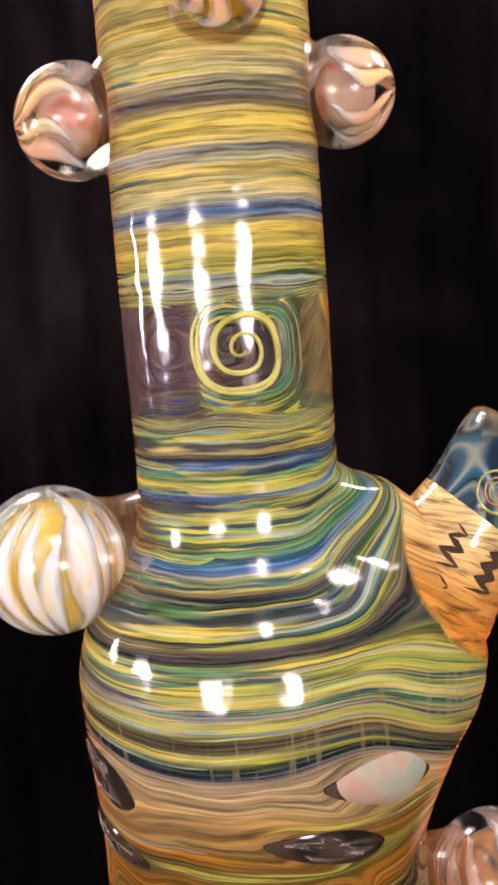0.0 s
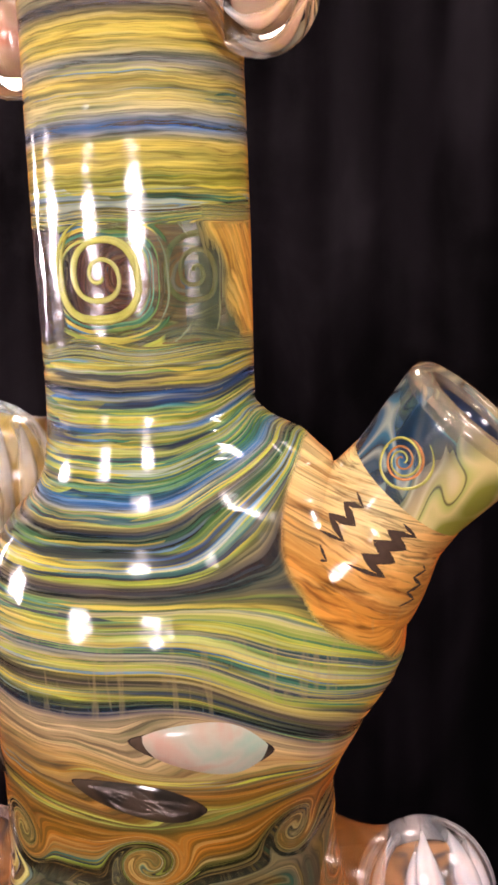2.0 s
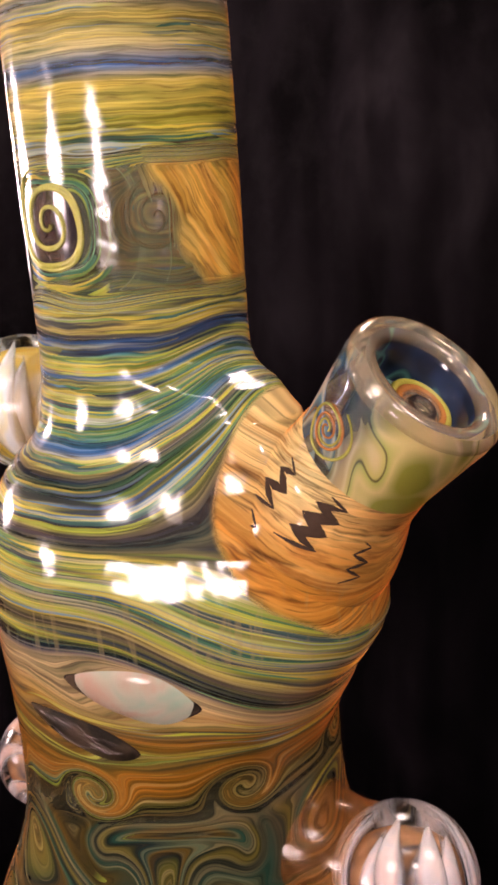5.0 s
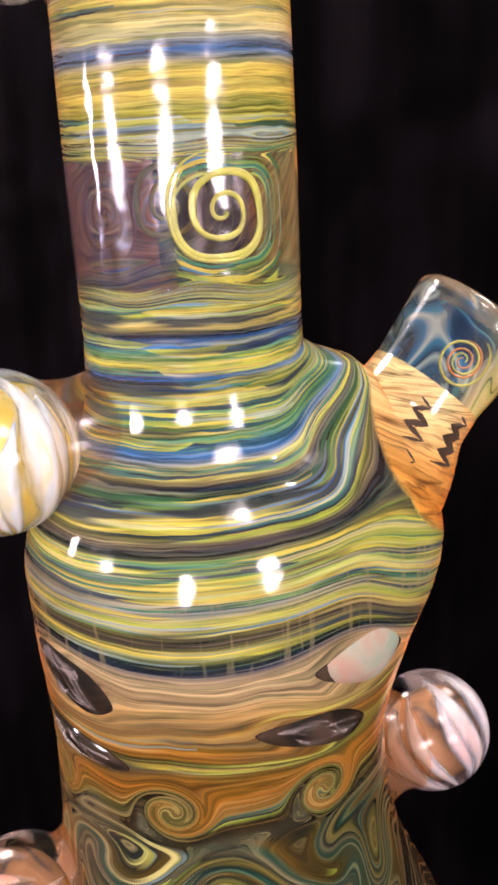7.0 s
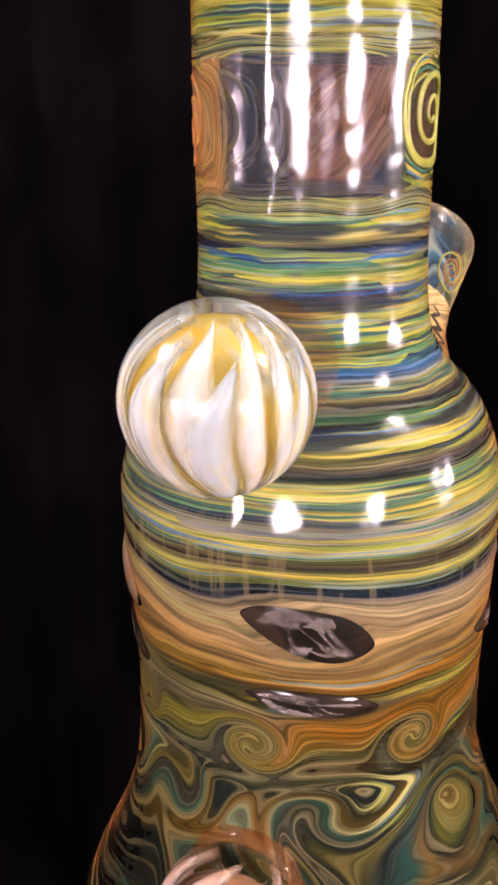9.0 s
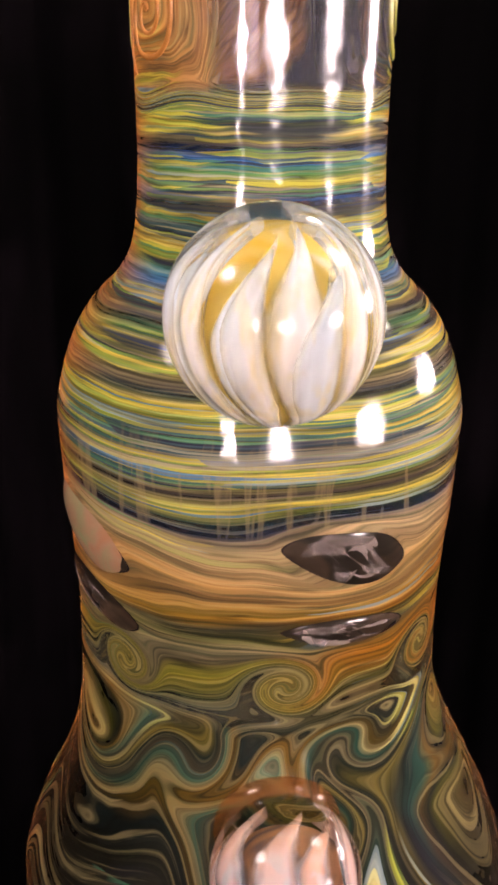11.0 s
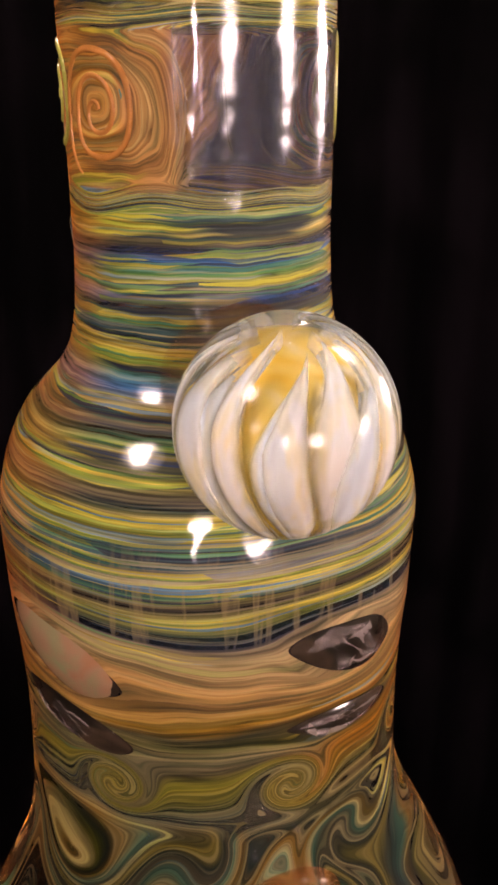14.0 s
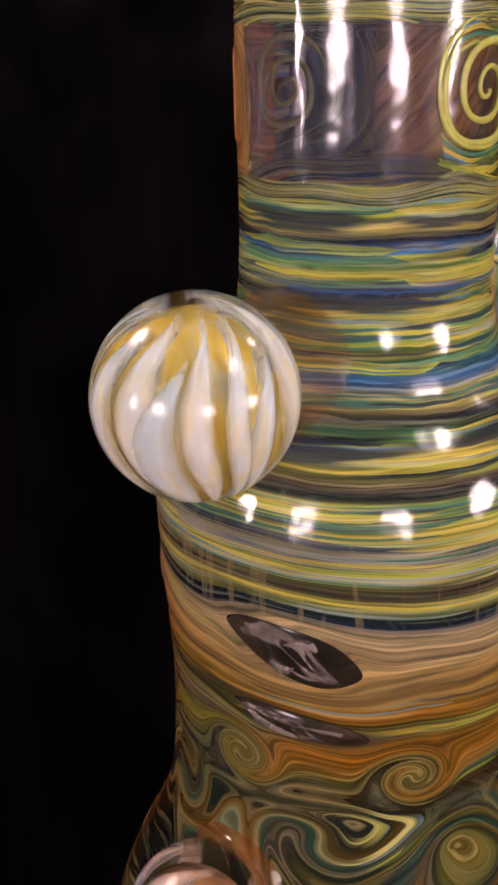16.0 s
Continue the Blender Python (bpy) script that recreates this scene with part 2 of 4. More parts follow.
def mat_opal(name, pale, edge, depth):
    """Milky opal glass that goes bluish at thin places."""
    m = Nodes(name)
    co = m.add("TexCoord").outputs["Object"]
    a = m.noise(co, 90, 2, 0.5, 0.8)
    b = m.noise(co, 260, 3, 0.6, 0.3)
    col = m.ramp(a, (0.34, edge), (0.50, pale), (0.66, depth))
    col = m.mix(m.ramp(b, (0.45, 0.0), (0.70, 0.35)), col, pale)
    d = m.add("BsdfDiffuse")
    m.put(d.inputs["Color"], col)
    t = m.add("BsdfTranslucent")
    m.put(t.inputs["Color"], col)
    g = m.add("BsdfGlossy")
    g.inputs["Roughness"].default_value = 0.15
    f = m.add("Fresnel")
    s = m.shader_mix(0.35, d.outputs[0], t.outputs[0])
    return m.done(m.shader_mix(f.outputs[0], s, g.outputs[0]))


def mat_petal(name, mid, edge, tip, under):
    """An opal petal: bright middle, tinted edges and thin tip."""
    m = Nodes(name)
    x = m.add("SeparateXYZ")
    m.link(m.attr("flow").outputs["Vector"], x.inputs[0])
    co = m.add("TexCoord").outputs["Object"]
    n = m.noise(m.scaled(co, (1, 1, 0.35)), 160, 2, 0.5, 0.6)
    e = m.math("ADD", x.outputs[0], m.math("MULTIPLY", m.math("SUBTRACT", n, 0.5), 0.7))
    col = m.mix(m.ramp(n, (0.42, 0.0), (0.66, 0.7)), mid, under)
    kind = m.math("FRACT", m.math("MULTIPLY", x.outputs[2], 0.381))
    col = m.mix(m.ramp(kind, (0.52, 0.0), (0.62, 0.75)), col, under)
    col = m.mix(m.ramp(m.noise(m.scaled(co, (1, 1, 0.25), (0.1, 0.2, 0.3)), 330, 2, 0.5, 0.4), (0.46, 0.0), (0.62, 0.45)), col, edge)
    col = m.mix(m.ramp(e, (0.58, 0.0), (0.94, 0.9)), col, edge)
    col = m.mix(m.ramp(x.outputs[1], (0.55, 0.0), (1.0, 0.7)), col, tip)
    d = m.add("BsdfDiffuse")
    m.put(d.inputs["Color"], col)
    t = m.add("BsdfTranslucent")
    m.put(t.inputs["Color"], col)
    g = m.add("BsdfGlossy")
    g.inputs["Roughness"].default_value = 0.2
    f = m.add("Fresnel")
    s = m.shader_mix(0.22, d.outputs[0], t.outputs[0])
    s = m.shader_mix(f.outputs[0], s, g.outputs[0])
    veil = m.math("MAXIMUM", m.ramp(e, (0.30, 0.0), (1.0, 0.96)), m.ramp(x.outputs[1], (0.70, 0.0), (1.0, 0.85)))
    thin = m.add("BsdfTransparent")
    return m.done(m.shader_mix(veil, s, thin.outputs[0]))


def mat_eye_dark():
    """Clear dark inclusion with faint smoke."""
    m = Nodes("smoky_inclusion_glass")
    co = m.add("TexCoord").outputs["Object"]
    a = m.noise(m.scaled(co, (1, 1, 1.6)), 60, 2.0, 0.5, 1.2)
    col = m.mix(m.ramp(a, (0.45, 0.0), (0.75, 0.5)), (0.008, 0.006, 0.005), (0.16, 0.11, 0.09))
    return glazed(m, col, 0.0, 0.15)


def mat_wisp():
    """A thin pale veil of glass, denser along its folds."""
    m = Nodes("pale_wisp_glass")
    co = m.add("TexCoord").outputs["Object"]
    n = m.noise(m.scaled(co, (1, 1, 1.6)), 90, 1, 0.5, 0.8)
    d = m.add("BsdfDiffuse")
    m.put(d.inputs["Color"], m.ramp(n, (0.35, (0.20, 0.155, 0.135)), (0.62, (0.31, 0.25, 0.225))))
    t = m.add("BsdfTransparent")
    return m.done(m.shader_mix(m.ramp(n, (0.34, 0.82), (0.64, 0.40)), d.outputs[0], t.outputs[0]))


def mat_plain(name, colour, rough=0.7, grain=200, amount=0.25, metal=0.0, spec=0.5):
    m = Nodes(name)
    co = m.add("TexCoord").outputs["Object"]
    n = m.noise(co, grain, 3)
    big = m.noise(co, grain / 12, 2)
    c = m.mix(m.ramp(n, (0.35, 0.0), (0.65, amount)), colour, tuple(min(1, v * 1.7 + 0.01) for v in colour))
    c = m.mix(m.ramp(big, (0.4, 0.0), (0.7, amount)), c, tuple(v * 0.5 for v in colour))
    b = m.add("BsdfPrincipled")
    m.put(b.inputs["Base Color"], c)
    b.inputs["Roughness"].default_value = rough
    b.inputs["Metallic"].default_value = metal
    b.inputs["Specular IOR Level"].default_value = spec
    m.link(m.bump(n, 0.2, 0.001), b.inputs["Normal"])
    return m.done(b.outputs[0])


def mat_cloth():
    """Black cloth with chalky, rubbed patches; light's falloff painted in sideways and upwards."""
    m = Nodes("black_cloth")
    co = m.add("TexCoord").outputs["Object"]
    a = m.noise(m.scaled(co, (1, 1, 0.6)), 9, 4, 0.6, 0.6)
    b = m.noise(co, 34, 4, 0.65, 0.3)
    x = m.add("SeparateXYZ")
    m.link(co, x.inputs[0])
    # weights the rubbed patches by a painted light gradient across and up
    lit_wear = m.math("MULTIPLY", m.ramp(m.math("ADD", m.math("MULTIPLY", x.outputs[0], 0.5), 0.5), (0.25, 1.0), (0.40, 0.55), (0.53, 0.24), (0.79, 0.0)), m.ramp(x.outputs[2], (0.02, 0.25), (0.22, 1.0)))
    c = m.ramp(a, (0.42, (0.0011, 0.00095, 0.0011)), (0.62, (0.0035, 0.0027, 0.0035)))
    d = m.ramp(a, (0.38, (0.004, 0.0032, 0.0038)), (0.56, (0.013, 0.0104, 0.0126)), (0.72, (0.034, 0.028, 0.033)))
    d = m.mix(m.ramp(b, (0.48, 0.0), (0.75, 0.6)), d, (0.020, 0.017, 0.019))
    c = m.mix(lit_wear, c, d)
    w = m.noise(co, 900, 2)
    p = m.add("BsdfPrincipled")
    m.put(p.inputs["Base Color"], c)
    p.inputs["Roughness"].default_value = 0.95
    p.inputs["Specular IOR Level"].default_value = 0.02
    m.link(m.bump(w, 0.3, 0.0006), p.inputs["Normal"])
    return m.done(p.outputs[0])


def mat_lamp(name, colour, strength, half, low=0.0, span=9.0, centre=None):
    """A lit diffuser, hottest along its middle."""
    m = Nodes(name)
    co = m.add("TexCoord").outputs["Object"]
    x = m.add("SeparateXYZ")
    m.link(co, x.inputs[0])
    q = m.math("DIVIDE", m.math("ABSOLUTE", x.outputs[0]), half)
    if centre:
        far = m.add("VectorMath", operation="DISTANCE")
        m.link(co, far.inputs[0])
        far.inputs[1].default_value = centre
        q = m.math("DIVIDE", far.outputs["Value"], half)
    e = m.add("Emission")
    e.inputs["Color"].default_value = (*colour, 1)
    if span < 1:
        u = m.math("DIVIDE", m.math("SUBTRACT", x.outputs[2], low + span / 2), span / 2)
        q = m.math("SQRT", m.math("ADD", m.math("MULTIPLY", q, q), m.math("MULTIPLY", u, u)))
    wide = 0.30 if centre else 0.40
    f = m.ramp(q, (0.0, 1.0), (wide, 0.87), (wide + 0.15, 0.25), (0.73, 0.04), (1.0, 0.006))
    m.put(e.inputs["Strength"], m.math("MULTIPLY", f, strength))
    return m.done(e.outputs[0])


BANDED, JOINT = mat_banded(), mat_joint()
CLOTH = mat_cloth()
FELT = mat_plain("black_felt", (0.003, 0.0026, 0.0026), 0.95, 300, 0.3, spec=0.0)
MARBLE_GLASS = mat_plain_glass("marble_glass", (0.99, 0.94, 0.87), 1.38)
PEACH_COLLAR = glazed(Nodes("peach_glass"), (0.60, 0.25, 0.07, 1), 0.72, 0.5, tint=(1, 0.8, 0.6), gloss=0.2, clear_tint=(0.99, 0.90, 0.80))
COLLAR = glazed(Nodes("clear_peach_glass"), (0.72, 0.38, 0.16, 1), 0.88, 0.5, tint=(1, 0.8, 0.6), gloss=0.22, clear_tint=(0.99, 0.95, 0.90))
LIP = glazed(Nodes("pale_lip_glass"), (0.86, 0.81, 0.68, 1), 0.76, 0.3, clear_tint=(0.97, 0.93, 0.88))
OPAL_ROSE = mat_opal("opal_rose", (0.72, 0.50, 0.42), (0.66, 0.24, 0.16), (0.66, 0.58, 0.34))
PETAL_WHITE = mat_petal("petal_white", (0.95, 0.94, 0.92), (0.84, 0.70, 0.24), (0.40, 0.62, 0.86), (0.76, 0.86, 0.95))
BUTTER = mat_opal("opal_butter", (0.86, 0.68, 0.18), (0.84, 0.56, 0.08), (0.88, 0.84, 0.60))
PETAL_PINK = mat_petal("petal_pink", (0.70, 0.60, 0.60), (0.38, 0.52, 0.66), (0.66, 0.68, 0.70), (0.66, 0.46, 0.46))
PETAL_BLUSH = mat_petal("petal_blush", (0.52, 0.42, 0.42), (0.30, 0.44, 0.54), (0.60, 0.30, 0.12), (0.54, 0.33, 0.28))
PETAL_ROSE = mat_petal("petal_rose", (0.70, 0.44, 0.30), (0.74, 0.48, 0.20), (0.16, 0.42, 0.70), (0.76, 0.62, 0.30))
OPAL_DUSK = mat_opal("opal_dusk", (0.46, 0.24, 0.12), (0.12, 0.10, 0.10), (0.58, 0.32, 0.18))
AMBER = mat_opal("amber_core", (0.84, 0.60, 0.08), (0.84, 0.78, 0.48), (0.72, 0.38, 0.05))
EYE_DARK, WISP = mat_eye_dark(), mat_wisp()


def mat_bore():
    """Deep blue glass with a few bright streaks."""
    m = Nodes("deep_blue_glass")
    co = m.add("TexCoord").outputs["Object"]
    w = m.noise(m.scaled(co, (1, 1, 0.5)), 60, 1, 0.5, 1.6)
    col = m.ramp(w, (0.40, (0.010, 0.022, 0.07)), (0.52, (0.02, 0.06, 0.20)), (0.56, (0.10, 0.40, 0.52)), (0.60, (0.02, 0.05, 0.14)), (0.72, (0.05, 0.12, 0.10)))
    return glazed(m, col, 0.0, 0.1)


BORE = mat_bore()
EYE_PINK = mat_opal("rosy_opal_eye", (0.42, 0.24, 0.14), (0.30, 0.29, 0.15), (0.46, 0.19, 0.09))
EYE_PALE = mat_opal("opal_eye", (0.54, 0.50, 0.38), (0.38, 0.50, 0.38), (0.60, 0.38, 0.28))
YELLOW = mat_plain("yellow_thread_glass", (0.36, 0.34, 0.06), 0.25, 400, 0.3)
DULL = mat_plain("dull_thread_glass", (0.36, 0.34, 0.07), 0.25, 400, 0.3)
RUST = mat_plain("rust_thread_glass", (0.42, 0.16, 0.04), 0.25, 400, 0.3)
DARK_THREAD = mat_plain("dark_thread_glass", (0.03, 0.018, 0.014), 0.2, 300, 0.3)
ZIGZAG = mat_plain("dark_brown_inlay", (0.050, 0.028, 0.018), 0.6, 300, 0.3, spec=0.1)
METAL = mat_plain("black_metal", (0.02, 0.02, 0.02), 0.45, 60, 0.2)
WALL = mat_plain("dark_plaster", (0.03, 0.028, 0.027), 0.9, 30, 0.3)
FLOOR = mat_plain("black_boards", (0.005, 0.0045, 0.004), 0.8, 20, 0.4, spec=0.05)
STRIP = mat_lamp("strip_diffuser", (1.0, 0.91, 0.89), LAMP_STRIP, 0.28, 0.81, 0.42)
STRIP_NARROW = mat_lamp("narrow_strip_diffuser", (1.0, 0.91, 0.89), LAMP_STRIP * 1.4, 0.10, 0.81, 0.42)
SOFT = mat_lamp("soft_diffuser", (1.0, 0.92, 0.84), LAMP_FILL, 0.150, centre=(0, 0, 0.66 - 1.75))
SOFT_SMALL = mat_lamp("small_soft_diffuser", (1.0, 0.92, 0.84), LAMP_FILL * 1.4, 0.085, centre=(0, 0, 0.66 - 1.75))
SOFT_BRIGHT = mat_lamp("bright_diffuser", (1.0, 0.92, 0.84), LAMP_FILL * 1.35, 0.150, centre=(0, 0, 0.66 - 1.75))

# ---------------------------------------------------------------- room


def box_wall(name, size, place, material):
    bm = bmesh.new()
    bmesh.ops.create_cube(bm, size=1, matrix=Matrix.Translation(place) @ Matrix.Diagonal((*size, 1)))
    me = bpy.data.meshes.new(name)
    bm.to_mesh(me)
    bm.free()
    me.materials.append(material)
    ob = new(name, me)
    return tagged(ob, kind="structure")


ROOM = 2.4
LOW, HIGH = -0.75, 1.75
box_wall("floor", (2 * ROOM, 2 * ROOM, 0.1), (0, 0, LOW - 0.05), FLOOR)
box_wall("ceiling", (2 * ROOM, 2 * ROOM, 0.1), (0, 0, HIGH + 0.05), WALL)
box_wall("wall_north", (2 * ROOM, 0.1, HIGH - LOW), (0, ROOM + 0.05, (HIGH + LOW) / 2), WALL)
box_wall("wall_south", (2 * ROOM, 0.1, HIGH - LOW), (0, -ROOM - 0.05, (HIGH + LOW) / 2), WALL)
box_wall("wall_east", (0.1, 2 * ROOM, HIGH - LOW), (ROOM + 0.05, 0, (HIGH + LOW) / 2), WALL)
box_wall("wall_west", (0.1, 2 * ROOM, HIGH - LOW), (-ROOM - 0.05, 0, (HIGH + LOW) / 2), WALL)


def backdrop():
    """A hanging black cloth that bends round behind the table."""
    verts, faces, n, rows = [], [], 320, 24
    for j in range(rows):
        z = LOW + 0.01 + (1.95 * j / (rows - 1))
        for k in range(n):
            az = 38 + 218 * k / (n - 1)
            fold = (0.3 + 0.7 * (az < 150)) * 0.005 * math.sin(az * 0.55 + 0.6 * math.sin(az * 0.11)) + 0.006 * math.sin(az * 1.37 + z * 1.5)
            fold += 0.012 * (noise.noise(Vector((az * 0.06, z * 1.2, 3.0))))
            verts.append(polar(az, 0.62 + fold, z))
    for j in range(rows - 1):
        for k in range(n - 1):
            a = j * n + k
            faces.append((a, a + 1, a + n + 1, a + n))
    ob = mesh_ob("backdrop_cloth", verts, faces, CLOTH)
    sol = ob.modifiers.new("thickness", "SOLIDIFY")
    sol.thickness = 0.002
    return tagged(ob, "black cloth backdrop hanging in soft folds", "backdrop", kind="structure")


backdrop()


def table():
    top = holder("display_plinth", (0, 0, LOW))
    prof = [(0.0, -0.03), (0.058, -0.03), (0.062, -0.026), (0.062, -0.004), (0.059, 0.0), (0.0, 0.0)]
    v, f = lathe_data(prof, 64, Matrix.Translation((0, 0, TABLE_Z - LOW)))
    mesh_ob("tabletop", v, f, FELT, top)
    v, f = lathe_data([(0.0, 0.0), (0.14, 0.0), (0.14, 0.012), (0.03, 0.03), (0.024, 0.06), (0.024, TABLE_Z - LOW - 0.03), (0.0, TABLE_Z - LOW - 0.03)], 40)
    mesh_ob("pedestal", v, f, METAL, top)
    return tagged(top, "small round plinth covered in black cloth", "plinth")


table()


def studio_lamp(az, wide, material):
    """A stand with a tall strip light."""
    d = 1.25
    base = polar(az, d, LOW)
    lamp = holder("studio_lamp", base)
    lamp.rotation_euler = (0, 0, radians(az))
    up = -LOW
    v, f = lathe_data([(0, 0), (0.16, 0), (0.16, 0.012), (0.02, 0.024), (0.012, 0.05), (0.012, up + 0.50), (0, up + 0.50)], 24, Matrix.Translation((0, -0.05, 0)))
    mesh_ob("stand", v, f, METAL, lamp)

    def slab(name, w, h, z, y, t, material):
        bm = bmesh.new()
        bmesh.ops.create_cube(bm, size=1, matrix=Matrix.Translation((0, y, z)) @ Matrix.Diagonal((w, t, h, 1)))
        bmesh.ops.bevel(bm, geom=bm.edges[:], offset=min(t, 0.01) * 0.4, segments=2, affect="EDGES")
        return part(name, bm, material, lamp, smooth=False)

    slab("housing", wide + 0.06, 0.46, up + 0.27, -0.02, 0.05, METAL)
    slab("strip_diffuser", wide, 0.42, up + 0.27, 0.012, 0.01, material)
    return tagged(lamp, "black studio light stand with a lit strip diffuser", "lamp", group="lamps round the table")


for lamp_az, wide, lit in zip(LAMP_AZ, (0.56, 0.56, 0.56, 0.20), (STRIP, STRIP, STRIP, STRIP_NARROW)):
    studio_lamp(lamp_az, wide, lit)


def fill_lamp(az, d, z, lit):
    """Added unseen fill: round lamp on a cable under the ceiling, facing the plinth."""
    lamp = holder("fill_lamp", polar(az, d, HIGH))
    lamp.rotation_euler = (0, 0, radians(az))
    v, f = lathe_data([(0.0, z - HIGH + 0.06), (0.004, z - HIGH + 0.06), (0.004, -0.02), (0.04, -0.012), (0.04, 0.0), (0.0, 0.0)], 16)
    mesh_ob("cable", v, f, METAL, lamp)
    tilt = Matrix.Translation((0, 0, z - HIGH)) @ Matrix.Rotation(radians(-90 - 40), 4, "X")
    v, f = lathe_data([(0.0, -0.08), (0.06, -0.07), (0.155, 0.0), (0.160, 0.012), (0.152, 0.012), (0.152, 0.004), (0, 0.004)], 32, tilt)
    mesh_ob("lamp_head", v, f, METAL, lamp)
    v, f = lathe_data([(0.0, 0.012), (0.10, 0.011), (0.148, 0.006), (0.148, 0.005), (0, 0.005)], 32, tilt)
    mesh_ob("round_diffuser", v, f, lit, lamp)
    return tagged(lamp, "black round fill lamp, unseen, hanging lit on a cable", "lamp", group="hanging lamps")


# extra fill for sides the strips leave dark, all kept out of view
for lamp_az, lit in ((18, SOFT), (72, SOFT_SMALL), (112, SOFT), (-142, SOFT_BRIGHT)):
    fill_lamp(lamp_az, 0.52, 0.66, lit)

# ---------------------------------------------------------------- the glass vessel
PROFILE_Z = [0.030, 0.036, 0.048, 0.062, 0.076, 0.088, 0.100, 0.115, 0.130, 0.140, 0.150, 0.160, 0.170, 0.178, 0.184, 0.190, 0.196, 0.204, 0.215, 0.250, 0.300, 0.360]
PROFILE_R = [0.0590, 0.0610, 0.0575, 0.0510, 0.0458, 0.0436, 0.0428, 0.0425, 0.0431, 0.0439, 0.0443, 0.0446, 0.0427, 0.0397, 0.0358, 0.0300, 0.0270, 0.0257, 0.0252, 0.0255, 0.0252, 0.0250]

PALETTE = {
    "yellow": (0.63, 0.55, 0.12), "olive": (0.38, 0.42, 0.055), "green": (0.07, 0.32, 0.09), "teal": (0.04, 0.34, 0.30),
    "blue": (0.03, 0.22, 0.74), "navy": (0.014, 0.032, 0.12), "pale": (0.63, 0.63, 0.36), "cream": (0.66, 0.52, 0.33), "peach": (0.67, 0.44, 0.20),
    "amber": (0.58, 0.275, 0.028), "grey": (0.34, 0.42, 0.56), "moss": (0.15, 0.17, 0.05), "smoke": (0.25, 0.25, 0.23),
    "honey": (0.54, 0.33, 0.045), "umber": (0.12, 0.08, 0.03), "deep": (0.010, 0.048, 0.060), "dusk": (0.026, 0.022, 0.012), "ash": (0.36, 0.35, 0.25), "plum": (0.065, 0.048, 0.080),
}
# height in cm, colour, threads, clearness
NECK_BANDS = [
    (33.0, "pale", 0.8, 0.1), (31.0, "yellow", 0.7, 0.1), (30.1, "pale", 0.9, 0.1), (29.55, "navy", 0.35, 0.2), (29.2, "yellow", 0.6, 0.0),
    (28.7, "yellow", 0.6, 0.0), (28.45, "grey", 0.5, 0.3), (28.1, "yellow", 0.8, 0.0), (27.5, "pale", 0.7, 0.1), (27.15, "blue", 0.4, 0.3),
    (26.85, "yellow", 0.3, 0.0), (26.35, "yellow", 0.3, 0.0), (26.1, "olive", 0.5, 0.1), (25.75, "olive", 0.9, 0.1), (25.3, "smoke", 0.2, 0.6),
    (22.6, "smoke", 0.2, 0.6), (22.2, "olive", 0.9, 0.1), (21.9, "yellow", 0.6, 0.0), (21.65, "navy", 0.35, 0.1), (21.4, "blue", 0.5, 0.1), (21.2, "green", 0.6, 0.0),
]
SHOULDER_BANDS = [
    (21.0, "yellow", 0.8, 0.0), (20.75, "blue", 0.4, 0.2), (20.5, "green", 0.7, 0.1), (20.0, "olive", 0.9, 0.0), (19.55, "green", 0.6, 0.1),
    (19.15, "blue", 0.25, 0.1), (18.85, "yellow", 0.8, 0.0), (18.6, "navy", 0.2, 0.06), (18.35, "green", 0.5, 0.1), (18.1, "yellow", 0.7, 0.0),
    (17.9, "olive", 0.8, 0.0), (17.58, "plum", 0.2, 0.08), (17.4, "deep", 0.3, 0.06), (17.15, "yellow", 0.9, 0.0), (16.7, "pale", 0.9, 0.1),
    (16.3, "grey", 0.5, 0.3), (15.95, "yellow", 0.7, 0.0), (15.55, "plum", 0.25, 0.08), (15.25, "olive", 0.62, 0.1), (15.0, "deep", 0.5, 0.1), (14.8, "navy", 0.35, 0.1),
]
LOWER_BANDS = [
    (14.55, "cream", 0.22, 0.0), (14.15, "cream", 0.3, 0.0), (13.8, "peach", 0.32, 0.0), (13.4, "honey", 0.42, 0.0), (12.9, "amber", 0.32, 0.0), (12.5, "moss", 0.5, 0.0),
    (12.1, "amber", 0.2, 0.0), (11.6, "amber", 0.25, 0.0), (11.2, "moss", 0.3, 0.1), (10.9, "umber", 0.1, 0.1), (10.65, "deep", 0.1, 0.3),
    (10.4, "ash", 0.15, 0.0), (10.1, "umber", 0.2, 0.1), (9.85, "deep", 0.2, 0.15), (9.6, "olive", 0.3, 0.0), (9.3, "deep", 0.2, 0.15), (9.0, "ash", 0.2, 0.0),
    (8.7, "umber", 0.05, 0.1), (8.4, "teal", 0.1, 0.1), (8.0, "deep", 0.05, 0.0), (7.4, "moss", 0.1, 0.0), (6.8, "deep", 0.1, 0.0), (6.0, "dusk", 0.05, 0.0), (3.0, "dusk", 0.05, 0.0),
]
NECK_BANDS = [(h, c, t * (0.5 if h > 25.8 else 0.9), k) for h, c, t, k in NECK_BANDS]
BANDS = sorted(NECK_BANDS + SHOULDER_BANDS + LOWER_BANDS)


FAR_BANDS = [
    (13.4, "peach"), (13.0, "honey"), (12.75, "deep"), (12.5, "moss"), (12.25, "ash"), (12.0, "deep"), (11.7, "olive"), (11.3, "moss"), (10.9, "deep"), (10.5, "ash"),
    (10.1, "honey"), (9.8, "deep"), (9.4, "olive"), (9.1, "deep"), (8.7, "moss"), (8.2, "deep"), (7.4, "dusk"), (3.0, "dusk"),
][::-1]


